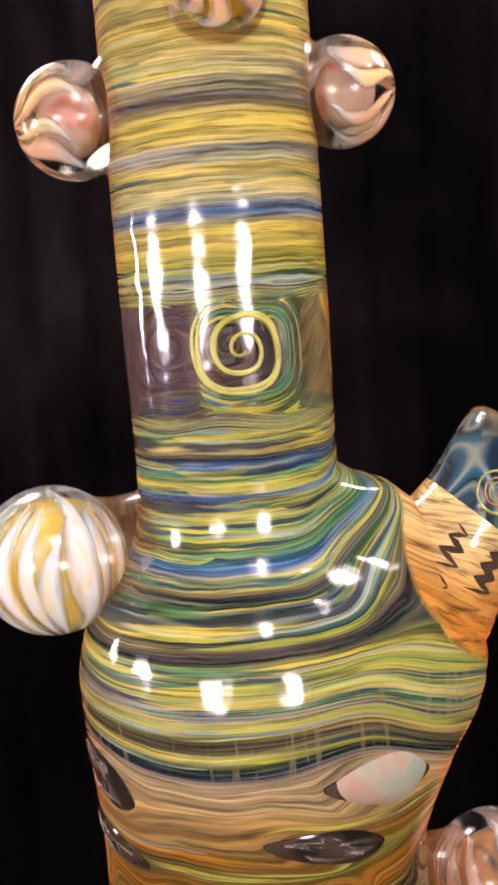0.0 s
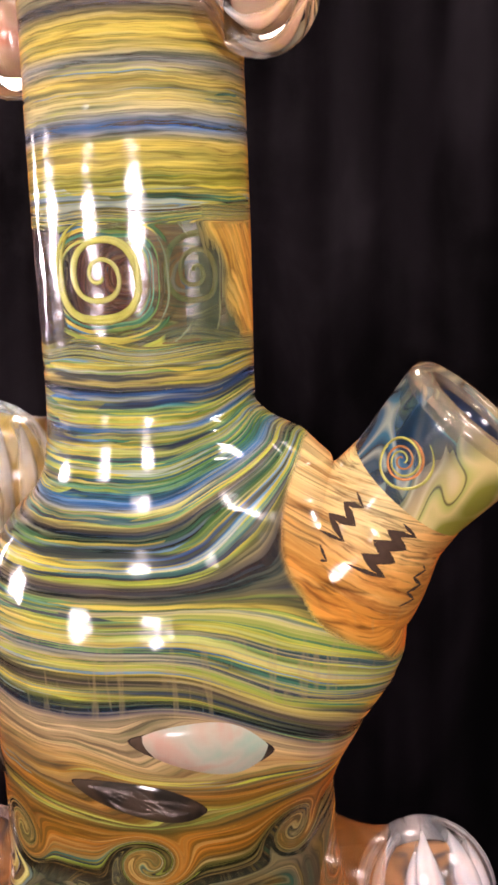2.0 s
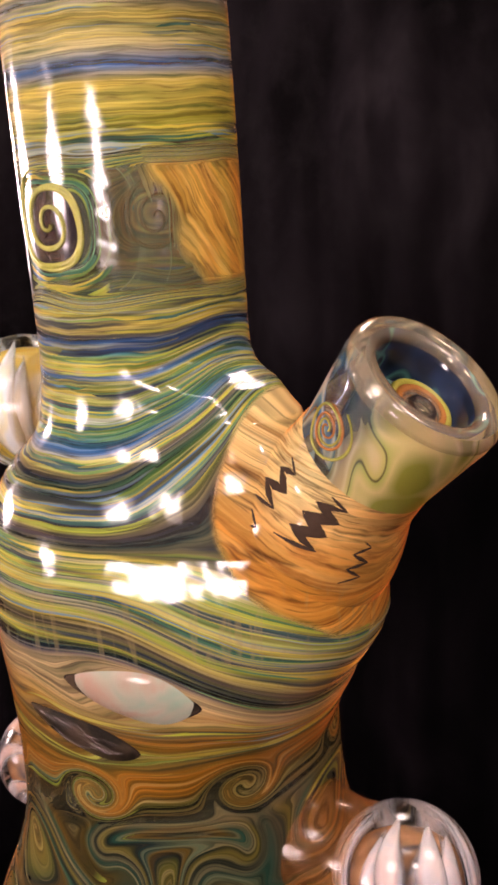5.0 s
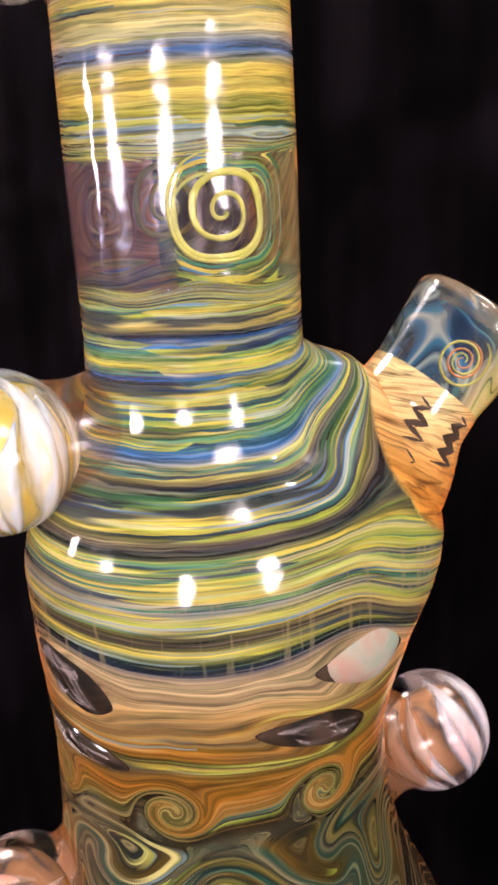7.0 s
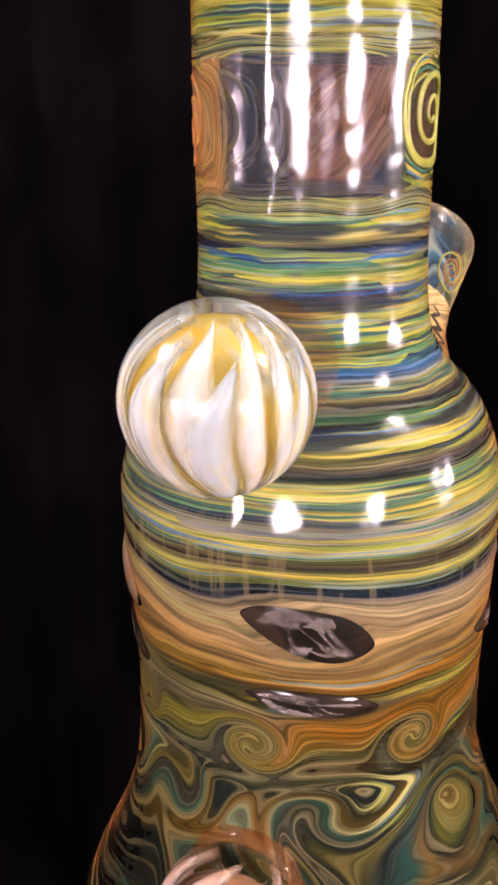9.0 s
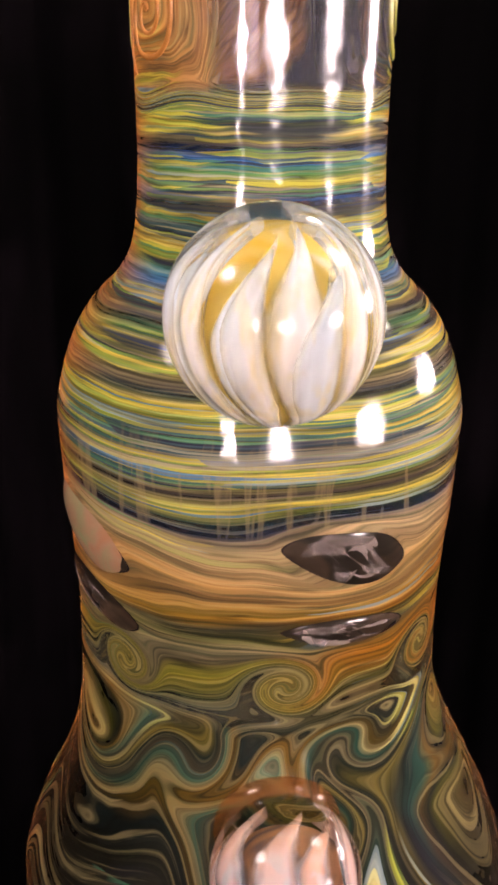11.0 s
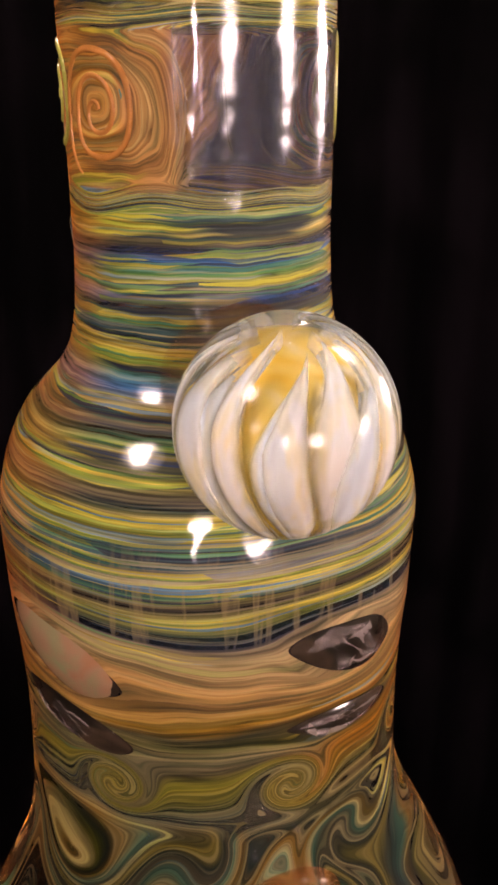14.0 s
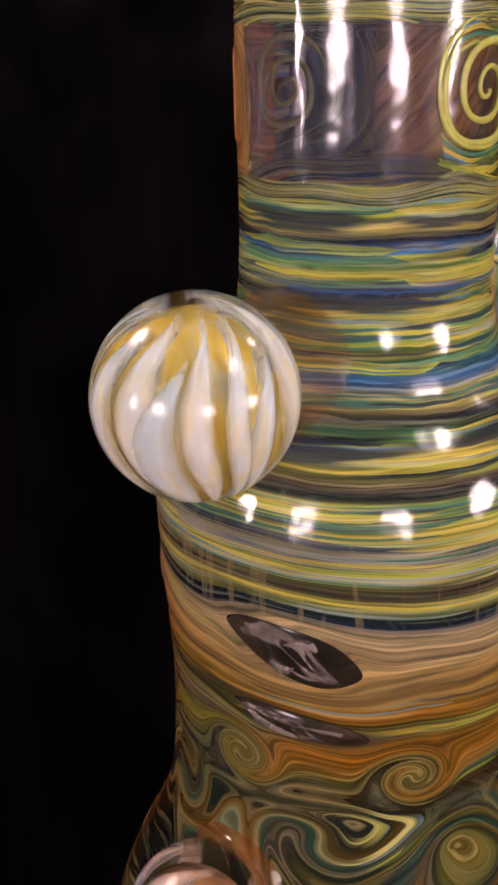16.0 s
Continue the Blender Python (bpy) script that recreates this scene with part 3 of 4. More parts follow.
def band_values(h):
    """Colour, threads and clearness at a height in metres along the flow."""
    xs = np.array([b[0] / 100 for b in BANDS])
    cols = np.array([PALETTE[b[1]] for b in BANDS])
    c = np.stack([np.interp(h, xs, cols[:, k]) for k in range(3)], -1)
    return c, np.interp(h, xs, [b[2] for b in BANDS]), np.interp(h, xs, [b[3] for b in BANDS])


def wrap(a):
    return (a + 180) % 360 - 180


def smooth_step(x, a, b):
    u = np.clip((x - a) / (b - a), 0, 1)
    return u * u * (3 - 2 * u)


def waves(az, z, seed, count, low, high, tall):
    """A soft random field round the body."""
    rng = np.random.RandomState(seed)
    out = np.zeros_like(az)
    for _ in range(count):
        k, q, p, w = rng.randint(low, high), rng.uniform(-1, 1) * tall, rng.uniform(0, 6.28), rng.uniform(0.4, 1)
        out += w * np.sin(np.radians(az) * k + z * q + p)
    return out / count


# centres (azimuth, height, half width along the wall, half height, slant) of the inclusions
EYES = {
    "pale_eye": (41.5, 0.1408, 0.0150, 0.0058, -0.18),
    "dark_eye": (22.7, 0.1288, 0.0148, 0.0040, -0.22),
    "far_eye": (-57.0, 0.1422, 0.0136, 0.0056, -0.24),
    "small_eye": (-55.5, 0.1248, 0.0140, 0.0030, -0.12),
    "pale_back_eye": (-139.0, 0.1402, 0.0165, 0.0062, -0.22),
    "dark_back_eye": (-136.0, 0.1250, 0.0150, 0.0040, -0.15),
}
SWIRLS = [(-171 + 49 * k, 0.1130) for k in range(7)]
OVALS = [(-9, 0.0925, 0.021), (-138, 0.0900, 0.021), (108, 0.0910, 0.019), (-73, 0.0820, 0.012), (50, 0.0850, 0.011), (-195, 0.084, 0.012)]
EDDIES = [(-50, 0.0970, 1), (-58, 0.0840, -1), (-102, 0.0930, 1), (-168, 0.0930, -1), (28, 0.0930, -1), (68, 0.0930, 1), (146, 0.0920, 1)]
COILS = [-137, 11, 182]


def steep(az, el):
    a, e = radians(az), radians(el)
    return Vector((math.cos(e) * math.sin(a), -math.cos(e) * math.cos(a), math.sin(e)))


BRANCH_DIR = steep(97.8, 48.4)
BRANCH_ROOT = Vector((0.0451, 0.0095, 0.1729))
BRANCH_SPREAD = 0.0232


def feathers(p):
    """Leaf-like strands that circle the axis of the branch: flow vector and colour."""
    q = p - np.array(BRANCH_ROOT)
    axis = np.array(BRANCH_DIR)
    side = np.cross([0.0, 0.0, 1.0], axis)
    side = side / np.linalg.norm(side)
    top = np.cross(axis, side)
    along = q @ axis
    x, y = q @ side, q @ top
    turn = np.arctan2(x, y)
    wave = 0.0030 * np.sin(2 * turn + along * 120) + 0.0005 * np.sin(4 * turn + along * 200)
    s_ = 0.5 + 0.40 * (along + 0.0060 * turn + wave)
    flow = np.stack([0.9 * np.cos(turn), 0.9 * np.sin(turn), s_ * 10], -1)
    pale = smooth_step(along, 0.001, 0.021)[:, None]
    under = smooth_step(-y, -0.004, 0.016)[:, None]
    col = np.array([0.74, 0.36, 0.07]) * (1 - pale) + np.array([0.95, 0.82, 0.46]) * pale
    col = col * (1 - 0.75 * under) + np.array([0.80, 0.38, 0.07]) * 0.75 * under
    return flow, col


def flow_field(az, z, r):
    """Stream height along the wall: stripes are lines on which it is constant. Also tone, threads and clearness."""
    calm = 1 - 0.55 * smooth_step(z, 0.146, 0.154)
    h = z + 0.0011 * calm * waves(az, z, 3, 8, 1, 6, 60) + 0.0004 * calm * waves(az, z, 4, 8, 3, 12, 200)
    h = h + 0.0018 * waves(az, z, 5, 12, 3, 13, 260) * (1 - smooth_step(z, 0.140, 0.150))
    # swirls: turn the sheet round each centre
    disc = np.zeros_like(z)
    for a0, z0 in SWIRLS:
        dx, dz = np.radians(wrap(az - a0)) * r, z - z0
        d = np.hypot(dx, dz * 1.25)
        turn = 7.5 * np.exp(-((d / 0.0060) ** 2))
        h = h + (dx * np.sin(turn) + dz * (np.cos(turn) - 1)) * np.exp(-((d / 0.012) ** 4))
        disc = np.maximum(disc, np.exp(-((d / 0.0062) ** 4)))
    # stripes part round the branch and round each inclusion
    place = np.stack([r * np.sin(np.radians(az)), -r * np.cos(np.radians(az)), z], -1) - np.array(BRANCH_ROOT)
    along = place @ np.array(BRANCH_DIR)
    off_axis = np.sqrt(np.maximum((place**2).sum(-1) - along**2, 1e-9))
    push = np.clip((BRANCH_SPREAD / np.maximum(off_axis, BRANCH_SPREAD)) ** 2, 0, 1) * (1 - smooth_step(off_axis, 0.030, 0.052)) * smooth_step(along, -0.040, -0.020) * (1 - smooth_step(np.abs(wrap(az - 98)), 75, 100))
    h = h - (h - BRANCH_ROOT.z) * push
    for a0, z0, rw, rh, slant in EYES.values():
        dx = np.radians(wrap(az - a0)) * r
        dz = h - z0 - slant * dx
        d2 = (dx / (rw * 1.12)) ** 2 + (dz / (rh * 1.25)) ** 2
        k = np.clip(1 - 1 / np.maximum(d2, 1.0), 0, 1)
        fade = np.exp(-np.maximum(d2 - 1, 0) * 0.12)
        h = h - dz * (1 - k) * fade * 0.6 * (1 - smooth_step(np.abs(dx), 1.8 * rw, 3.6 * rw))
    # lower marbled part: rings round ovals
    low = 1 - smooth_step(z + 0.003 * waves(az, z, 14, 6, 2, 8, 60), 0.101, 0.1085)
    sx = az + 9 * waves(az, z, 12, 8, 2, 8, 110)
    sz = z + 0.0032 * waves(az, z, 15, 10, 3, 12, 260)
    for a0, z0, hand in EDDIES:
        dx, dz = np.radians(wrap(sx - a0)) * r, sz - z0
        turn = 2.0 * hand * np.exp(-((dx**2 + dz**2) / 0.0105**2))
        sx = sx + np.degrees((dx * (np.cos(turn) - 1) - dz * np.sin(turn)) / r)
        sz = sz + dx * np.sin(turn) + dz * (np.cos(turn) - 1)
    near_low, ring = np.zeros_like(z), np.full_like(z, 9.0)
    for a0, z0, size in OVALS:
        dx, dz = np.radians(wrap(sx - a0)) * r, (sz - z0) * 1.35
        d = np.hypot(dx, dz)
        d = np.hypot(dx, dz * (1 - 0.50 * smooth_step(d, 0.9 * size, 1.6 * size))) / size * 0.021
        spin = 0.0022 * np.sin(np.arctan2(dz, dx) + d * 150 + a0)
        ring = np.minimum(ring, d)
        near_low += np.exp(-(d + spin + 0.4 * dz * (1 if int(a0) % 2 else -1)) / 0.0062)
    ring_soft = -0.0062 * np.log(near_low + 1e-12)
    h_low = 0.093 + ring_soft * 0.62 + 0.0020 * waves(az, z, 13, 14, 3, 14, 260)
    h = h * (1 - low) + h_low * low
    # neck windows: squared coils with upright grain between them
    zw = z + 0.0022 * waves(az, z, 73, 6, 2, 8, 120)
    win = smooth_step(zw, 0.2225, 0.227) * (1 - smooth_step(zw, 0.2515, 0.2555))
    near, coil = np.zeros_like(z), np.full_like(z, 9.0)
    for a0 in COILS:
        dx, dz = np.radians(wrap(az - a0)) * r * 0.80, (z - 0.2400)
        d = (np.abs(dx) ** 2.6 + np.abs(dz) ** 2.6) ** (1 / 2.6)
        coil = np.minimum(coil, d)
        near += np.exp(-d / 0.0035)
    soft_coil = -0.0035 * np.log(near + 1e-12)
    h_win = 0.2600 + 0.9 * soft_coil + 0.0010 * waves(az, z, 21, 12, 3, 16, 300) + 0.0008 * waves(az, z, 22, 10, 1, 8, 400)
    col, thr, clr = band_values(h)
    far = smooth_step(-az, 48, 85)
    brown = 0.45 * far * (1 - smooth_step(z, 0.140, 0.150)) + 0.5 * (1 - smooth_step(z, 0.112, 0.145)) * (1 - far)
    col = col * (1 - brown[:, None] * np.array([0.26, 0.45, 0.72]))
    olive = far * (1 - smooth_step(z, 0.128, 0.136))
    alt = np.stack([np.interp(h, [b[0] / 100 for b in FAR_BANDS], [PALETTE[b[1]][k] for b in FAR_BANDS]) for k in range(3)], -1)
    col = col * (1 - 0.85 * olive[:, None]) + alt * 0.85 * olive[:, None]
    thr = thr * (1 - olive) + 0.22 * olive
    # the glass goes amber at the back, with the orange edge glow painted in
    amber = 0.58 * smooth_step(-az, 124, 156) * smooth_step(z, 0.125, 0.150)
    col = col * (1 - amber[:, None]) + np.array([0.64, 0.25, 0.055]) * amber[:, None]
    thr = thr * (1 - 0.6 * amber)
    col = col * (1 - 0.65 * disc[:, None]) + np.array([0.36, 0.30, 0.09]) * 0.65 * disc[:, None]
    h = np.where(h < 0.147, 0.147 + (h - 0.147) * 0.62, h)
    # upright amber grain between the coils, leaf-like on one side
    bound = np.interp(z, [0.2235, 0.231, 0.245, 0.255], [98, 86, 72, 60]) + 13 * waves(az, z, 71, 8, 6, 22, 620)
    leaf = smooth_step(az - bound, -7, 7) * (1 - smooth_step(az, 126, 146))
    ragged = az + 10 * waves(az, z, 72, 6, 2, 7, 250)
    grain = smooth_step(-ragged, 94, 112) * (1 - smooth_step(-ragged, 116, 130))
    up = np.clip(leaf + grain, 0, 1)
    h_win = h_win + 0.12 * grain * (z - 0.2400)
    fan = 0.40 + 0.34 * np.radians(wrap(az - np.interp(z, [0.2235, 0.231, 0.245, 0.255], [98, 86, 72, 60]))) * r * (1 + 25 * np.clip(z - 0.2400, -0.015, 0.015)) + 0.0016 * waves(az, z, 53, 8, 3, 10, 300)
    h_win = np.where(leaf > 0.5, fan, h_win)
    h_win = h_win + 0.0042 * grain * waves(az, z, 52, 14, 9, 30, 70)
    orange = np.array([0.78, 0.50, 0.11]) + 0.6 * np.clip(waves(az, z, 61, 8, 6, 20, 300), -0.25, 0.25)[:, None] * np.array([0.2, 0.55, 0.2])
    peach = np.array([0.56, 0.31, 0.13])
    hole = 1 - smooth_step(coil, 0.0060, 0.0100)
    here = np.abs(wrap(az - 11)) < 45
    rings = np.abs(wrap(az + 137)) < 34
    glassy = np.array([0.15, 0.24, 0.17]) * (1 - hole[:, None]) + np.array([0.045, 0.028, 0.075]) * hole[:, None]
    glassy = np.where(rings[:, None], np.array([0.56, 0.28, 0.06]), glassy)
    violet = smooth_step(-az, 8, 20) * (1 - smooth_step(-ragged, 94, 112))
    glassy = glassy * (1 - 0.85 * violet[:, None]) + np.array([0.085, 0.115, 0.32]) * 0.85 * violet[:, None]
    wc = glassy * (1 - up[:, None]) + (orange * leaf[:, None] + peach * grain[:, None])
    col = col * (1 - win[:, None]) + np.clip(wc, 0, 1) * win[:, None]
    thr_w = np.where(rings, 0.40, 0.56 - 0.34 * hole * here) * (1 - up) + 0.06 * leaf + 0.26 * np.clip(grain, 0, 1)
    thr_w = thr_w * (1 - 0.75 * violet)
    thr_w = thr_w * (1 - 0.55 * smooth_step(az, 34, 48) * (1 - leaf))
    thr = thr * (1 - win) + thr_w * win
    clr = clr * (1 - win) + (0.42 * (1 - up) * (1 - 0.8 * rings) + 0.10 * grain + 0.13 * violet) * win
    h = h * (1 - win) + h_win * win
    edge = np.exp(-(((z - 0.2245) / 0.0022) ** 2)) + np.exp(-(((z - 0.2535) / 0.0022) ** 2))
    thr = np.maximum(thr, np.clip(edge, 0, 1) * 0.75)
    fx, fy = np.cos(np.radians(az)), np.sin(np.radians(az))
    fx = fx + (1.0 * leaf + grain) * win * (z - 0.2400) * 40
    # orange feathering round the root of the branch, in rings about its axis
    bush = 1 - smooth_step((off_axis + 0.0011 * waves(az, z, 43, 8, 5, 22, 420)) / 0.0258, 0.965, 1.035) 
    bush = bush * (np.abs(wrap(az - 98)) < 70) * (along > -0.03)
    fb, cb = feathers(np.stack([r * np.sin(np.radians(az)), -r * np.cos(np.radians(az)), z], -1))
    on = bush > 0.5
    fx, fy, h = np.where(on, fb[:, 0], fx), np.where(on, fb[:, 1], fy), np.where(on, fb[:, 2] / 10, h)
    col = col * (1 - bush[:, None]) + cb * bush[:, None]
    thr, clr = thr * (1 - bush) + 0.04 * bush, clr * (1 - bush)
    # shade of the lower wall, painted into the glass colour
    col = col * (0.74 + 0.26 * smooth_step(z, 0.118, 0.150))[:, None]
    # rings of colour round hollow middles
    steps = [0.0, 0.004, 0.0065, 0.0085, 0.0105, 0.0125, 0.0150, 0.0175, 0.0200, 0.0225, 0.0250, 0.0280, 0.032, 0.05]
    hues = ["honey", "yellow", "olive", "deep", "honey", "teal", "deep", "yellow", "deep", "ash", "teal", "honey", "deep", "ash"]
    shade = np.stack([np.interp(np.clip(np.abs(ring_soft) + 0.0030 * waves(az, z, 82, 14, 3, 16, 380), 0, 0.05), steps, [PALETTE[n][k] for n in hues]) for k in range(3)], -1)
    # dark glass at the foot, with its shade painted into the tone too
    foot_shade = (0.10 + 0.90 * smooth_step(z, 0.054, 0.090))[:, None]
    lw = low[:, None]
    col = col * (1 - lw) + shade * lw * (0.27 + 0.14 * waves(az, z, 83, 6, 1, 6, 90)[:, None]) * foot_shade
    thr = thr * (1 - low) + low * np.clip(0.22 + 0.5 * waves(az, z, 81, 8, 2, 8, 120), 0.05, 0.5)
    clr = clr * (1 - low)
    return np.stack([fx, fy, h * 10], -1), col, thr, clr


def add_float(me, name, values):
    me.attributes.new(name, "FLOAT", "POINT").data.foreach_set("value", np.asarray(values, np.float32))


def add_tone(me, cols, alpha=None):
    rgba = np.ones((len(cols), 4), np.float32)
    rgba[:, :3] = cols
    if alpha is not None:
        rgba[:, 3] = alpha
    me.color_attributes.new("tone", "FLOAT_COLOR", "POINT").data.foreach_set("color", rgba.ravel())


def add_flow(me, vec):
    me.attributes.new("flow", "FLOAT_VECTOR", "POINT").data.foreach_set("vector", np.asarray(vec, np.float32).ravel())


pipe = holder("glass_water_pipe", (0, 0, TABLE_Z))
tagged(pipe, "striped yellow, green and blue blown glass vessel on black plinth", "glass vessel")
BASE = Vector((0, 0, TABLE_Z))


def wall(az, z):
    """Radius of the outer wall; it swells below the branch."""
    base = spline(PROFILE_Z, PROFILE_R, z)
    out = np.interp(z, [0.113, 0.123, 0.130, 0.1346, 0.140, 0.1444, 0.150, 0.157, 0.168, 0.180, 0.190, 0.198, 0.2035, 0.2065, 0.2095], [0, 0.0038, 0.0072, 0.0090, 0.0122, 0.0148, 0.0168, 0.0172, 0.0155, 0.0160, 0.0190, 0.0180, 0.0125, 0.0045, 0])
    base = base + 0.0050 * np.exp(-((wrap(az - 6) / 58) ** 2)) * (1 - smooth_step(z, 0.062, 0.098))
    arc = np.abs(np.radians(wrap(az - np.interp(z, [0.150, 0.172], [101, 96])))) * (base + 0.5 * out)
    wide = np.interp(z, [0.14, 0.155, 0.168, 0.18, 0.20], [0.033, 0.031, 0.026, 0.0215, 0.0150])
    return base + out * np.exp(-((arc / wide) ** 2.6))


def shell():
    n, zs = 840, np.concatenate([np.linspace(0.0305, 0.085, 90), np.linspace(0.0855, 0.300, 560), np.linspace(0.3005, 0.36, 80)])
    az = np.tile(np.linspace(-180, 180, n, endpoint=False), len(zs))
    z = np.repeat(zs, n)
    r = wall(az, z)
    a = np.radians(az)
    co = np.stack([r * np.sin(a), -r * np.cos(a), z - TABLE_Z], -1)
    i, k = np.meshgrid(np.arange(len(zs) - 1), np.arange(n), indexing="ij")
    l = (k + 1) % n
    quads = np.stack([i * n + k, i * n + l, (i + 1) * n + l, (i + 1) * n + k], -1).reshape(-1, 4)
    me = bpy.data.meshes.new("body_shell")
    me.vertices.add(len(co))
    me.vertices.foreach_set("co", co.ravel())
    me.loops.add(quads.size)
    me.loops.foreach_set("vertex_index", quads.ravel())
    me.polygons.add(len(quads))
    me.polygons.foreach_set("loop_start", np.arange(0, quads.size, 4))
    me.update(calc_edges=True)
    me.polygons.foreach_set("use_smooth", np.ones(len(quads), bool))
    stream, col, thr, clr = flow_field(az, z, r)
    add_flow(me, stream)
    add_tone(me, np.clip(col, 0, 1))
    add_float(me, "thread", thr)
    add_float(me, "clear", clr)
    me.materials.append(BANDED)
    ob = new("body_shell", me)
    ob.parent = pipe
    ob["label"] = "wound glass striped in yellow, green and dark blue"
    return ob


body = shell()


def rim(name, z, r, tube, material):
    bm = bmesh.new()
    prof = [(r + tube * math.cos(t), z - TABLE_Z + tube * math.sin(t)) for t in np.linspace(0, 2 * math.pi, 13)[:-1]]
    v, f = lathe_data(prof, 64, closed=True)
    return mesh_ob(name, v, f, material, pipe)


rim("mouth_lip", 0.3605, 0.0245, 0.0028, COLLAR)
v, f = lathe_data([(0.0, 0.002), (0.045, 0.0015), (0.058, 0.0), (0.0605, 0.0008), (0.060, 0.0025), (0.0, 0.004)], 64)
mesh_ob("foot", v, f, COLLAR, pipe)


def wall_radius(z, az=0.0):
    return float(wall(np.array([az]), np.array([z]))[0])


def inclusion(name, spec, material, label, grow=1.0, proud=0.0007):
    """A flat lens of glass set into the wall, slightly proud."""
    a0, z0, rw, rh, slant = spec
    rw, rh = rw * grow, rh * (1 + (grow - 1) * 0.9)
    r0 = wall_radius(z0)
    verts, faces, rings, n = [], [], 10, 48
    for j in range(rings + 1):
        q = j / rings
        for k in range(n):
            t = 2 * math.pi * k / n
            x = rw * q * math.cos(t)
            y = rh * q * math.sin(t) * (1 + 0.18 * math.cos(t)) * (1 - 0.30 * math.cos(t) ** 4 + 0.06 * math.sin(3 * t + a0)) + slant * x
            z = z0 + y
            r = wall_radius(z, a0 + math.degrees(x / r0)) + 0.0001 * (proud > 0.0005) + 0.00004 + proud * (1 - q**3)
            verts.append(polar(a0 + math.degrees(x / r0), r, z) - BASE)
    for j in range(rings):
        for k in range(n):
            l = (k + 1) % n
            faces.append((j * n + k, (j + 1) * n + k, (j + 1) * n + l, j * n + l))
    return mesh_ob(name, verts, faces, material, pipe, label=label)


def wisp(spec, start, end, bow, width, phase):
    """A pale folded ribbon inside a smoky eye; start and end run from -1 to 1 along it."""
    a0, z0, rw, rh, slant = spec
    r0 = wall_radius(z0)
    verts, faces, n = [], [], 22
    for i in range(n + 1):
        u = i / n
        q = start + (end - start) * u
        mid = bow * math.sin(math.pi * (u * 1.25 + phase)) * (1 - q * q) ** 0.5
        w = width * (0.25 + math.sin(math.pi * u) ** 0.8) * (1 - q * q) ** 0.5
        for k in range(4):
            x = rw * q
            y = rh * max(-0.9, min(0.9, mid + w * (k / 1.5 - 1))) * (1 - 0.25 * q**4) + slant * x
            r = wall_radius(z0 + y, a0 + math.degrees(x / r0)) + 0.00075 + 0.00012 * math.sin(k * 1.6 + u * 5)
            verts.append(polar(a0 + math.degrees(x / r0), r, z0 + y) - BASE)
    for i in range(n):
        for k in range(3):
            faces.append((i * 4 + k, (i + 1) * 4 + k, (i + 1) * 4 + k + 1, i * 4 + k + 1))
    return mesh_ob("wisp", verts, faces, WISP, pipe, label="pale smoky ribbon in the glass")


for eye_name, spec in EYES.items():
    pale = eye_name.startswith("pale")
    almond = (*spec[:3], spec[3] * (0.80 if pale else 1.0), spec[4])
    inclusion("eye_rim", almond, DARK_THREAD, "thin dark outline", 1.03, 0.0001)
    inclusion("eye_inclusion", almond, EYE_DARK, "smoky clear eye with pale wisps")
    if pale:
        a0, z0, rw, rh, slant = spec
        inclusion("opal_inclusion", (a0 + 0.6, z0 + 0.0001, rw * 0.93, rh * 1.03, slant), EYE_PINK if "back" in eye_name else EYE_PALE, "milky opal eye", 1.0, 0.0012)
    else:
        rng = random.Random(eye_name)
        for k in range(5):
            wisp(spec, rng.uniform(-0.85, -0.2), rng.uniform(0.1, 0.85), rng.uniform(0.25, 0.75) * (-1) ** k, rng.uniform(0.16, 0.48), rng.uniform(0, 0.5))


def thread_spiral(az0, z0, outer, turns, width, material, hand=1, squash=1.0, start=0.4):
    """A flattened glass thread coiled on the wall."""
    n = int(60 * turns)
    rings, m = [], 8
    for i in range(n + 1):
        u = i / n
        ang = hand * (start + 2 * math.pi * turns * u)
        q = outer * (0.06 + 0.94 * u) * (1 + 0.02 * math.sin(3 * ang + outer * 900))
        q = q / (abs(math.cos(ang)) ** 3 + abs(math.sin(ang)) ** 3) ** (0.24 * u)
        x, y = q * math.cos(ang), q * math.sin(ang) * squash
        w = width * (0.75 + 0.5 * u) * (1 if u < 0.93 else max(0.1, (1 - u) / 0.07))
        rings.append((x, y, w, -math.sin(ang) * hand, math.cos(ang) * hand))
    verts, faces = [], []
    for x, y, w, tx, ty in rings:
        nx, ny = ty, -tx
        for k in range(m):
            t = 2 * math.pi * k / m
            sx, up = w * math.cos(t), (0.00035 if k < m / 2 else 0.0009) * math.sin(t)
            z = z0 + y + ny * sx
            r = wall_radius(z) + up + 0.00005
            verts.append(polar(az0 + math.degrees((x + nx * sx) / 0.0255), r, z) - BASE)
    for i in range(n):
        for k in range(m):
            l = (k + 1) % m
            faces.append((i * m + k, i * m + l, (i + 1) * m + l, (i + 1) * m + k))
    return mesh_ob("thread_coil", verts, faces, material, pipe, label={YELLOW: "coiled yellow glass thread", DULL: "coiled olive glass thread", RUST: "coiled rusty glass thread"}[material])


thread_spiral(11, 0.2412, 0.0108, 2.6, 0.00055, YELLOW, hand=-1, squash=1.0)
thread_spiral(11, 0.2412, 0.0121, 2.6, 0.0004, DULL, hand=-1, squash=1.0, start=0.9)
thread_spiral(182, 0.2405, 0.0100, 2.4, 0.0007, DULL, squash=1.05)
thread_spiral(-137, 0.2390, 0.0095, 2.6, 0.0005, RUST, squash=1.2)

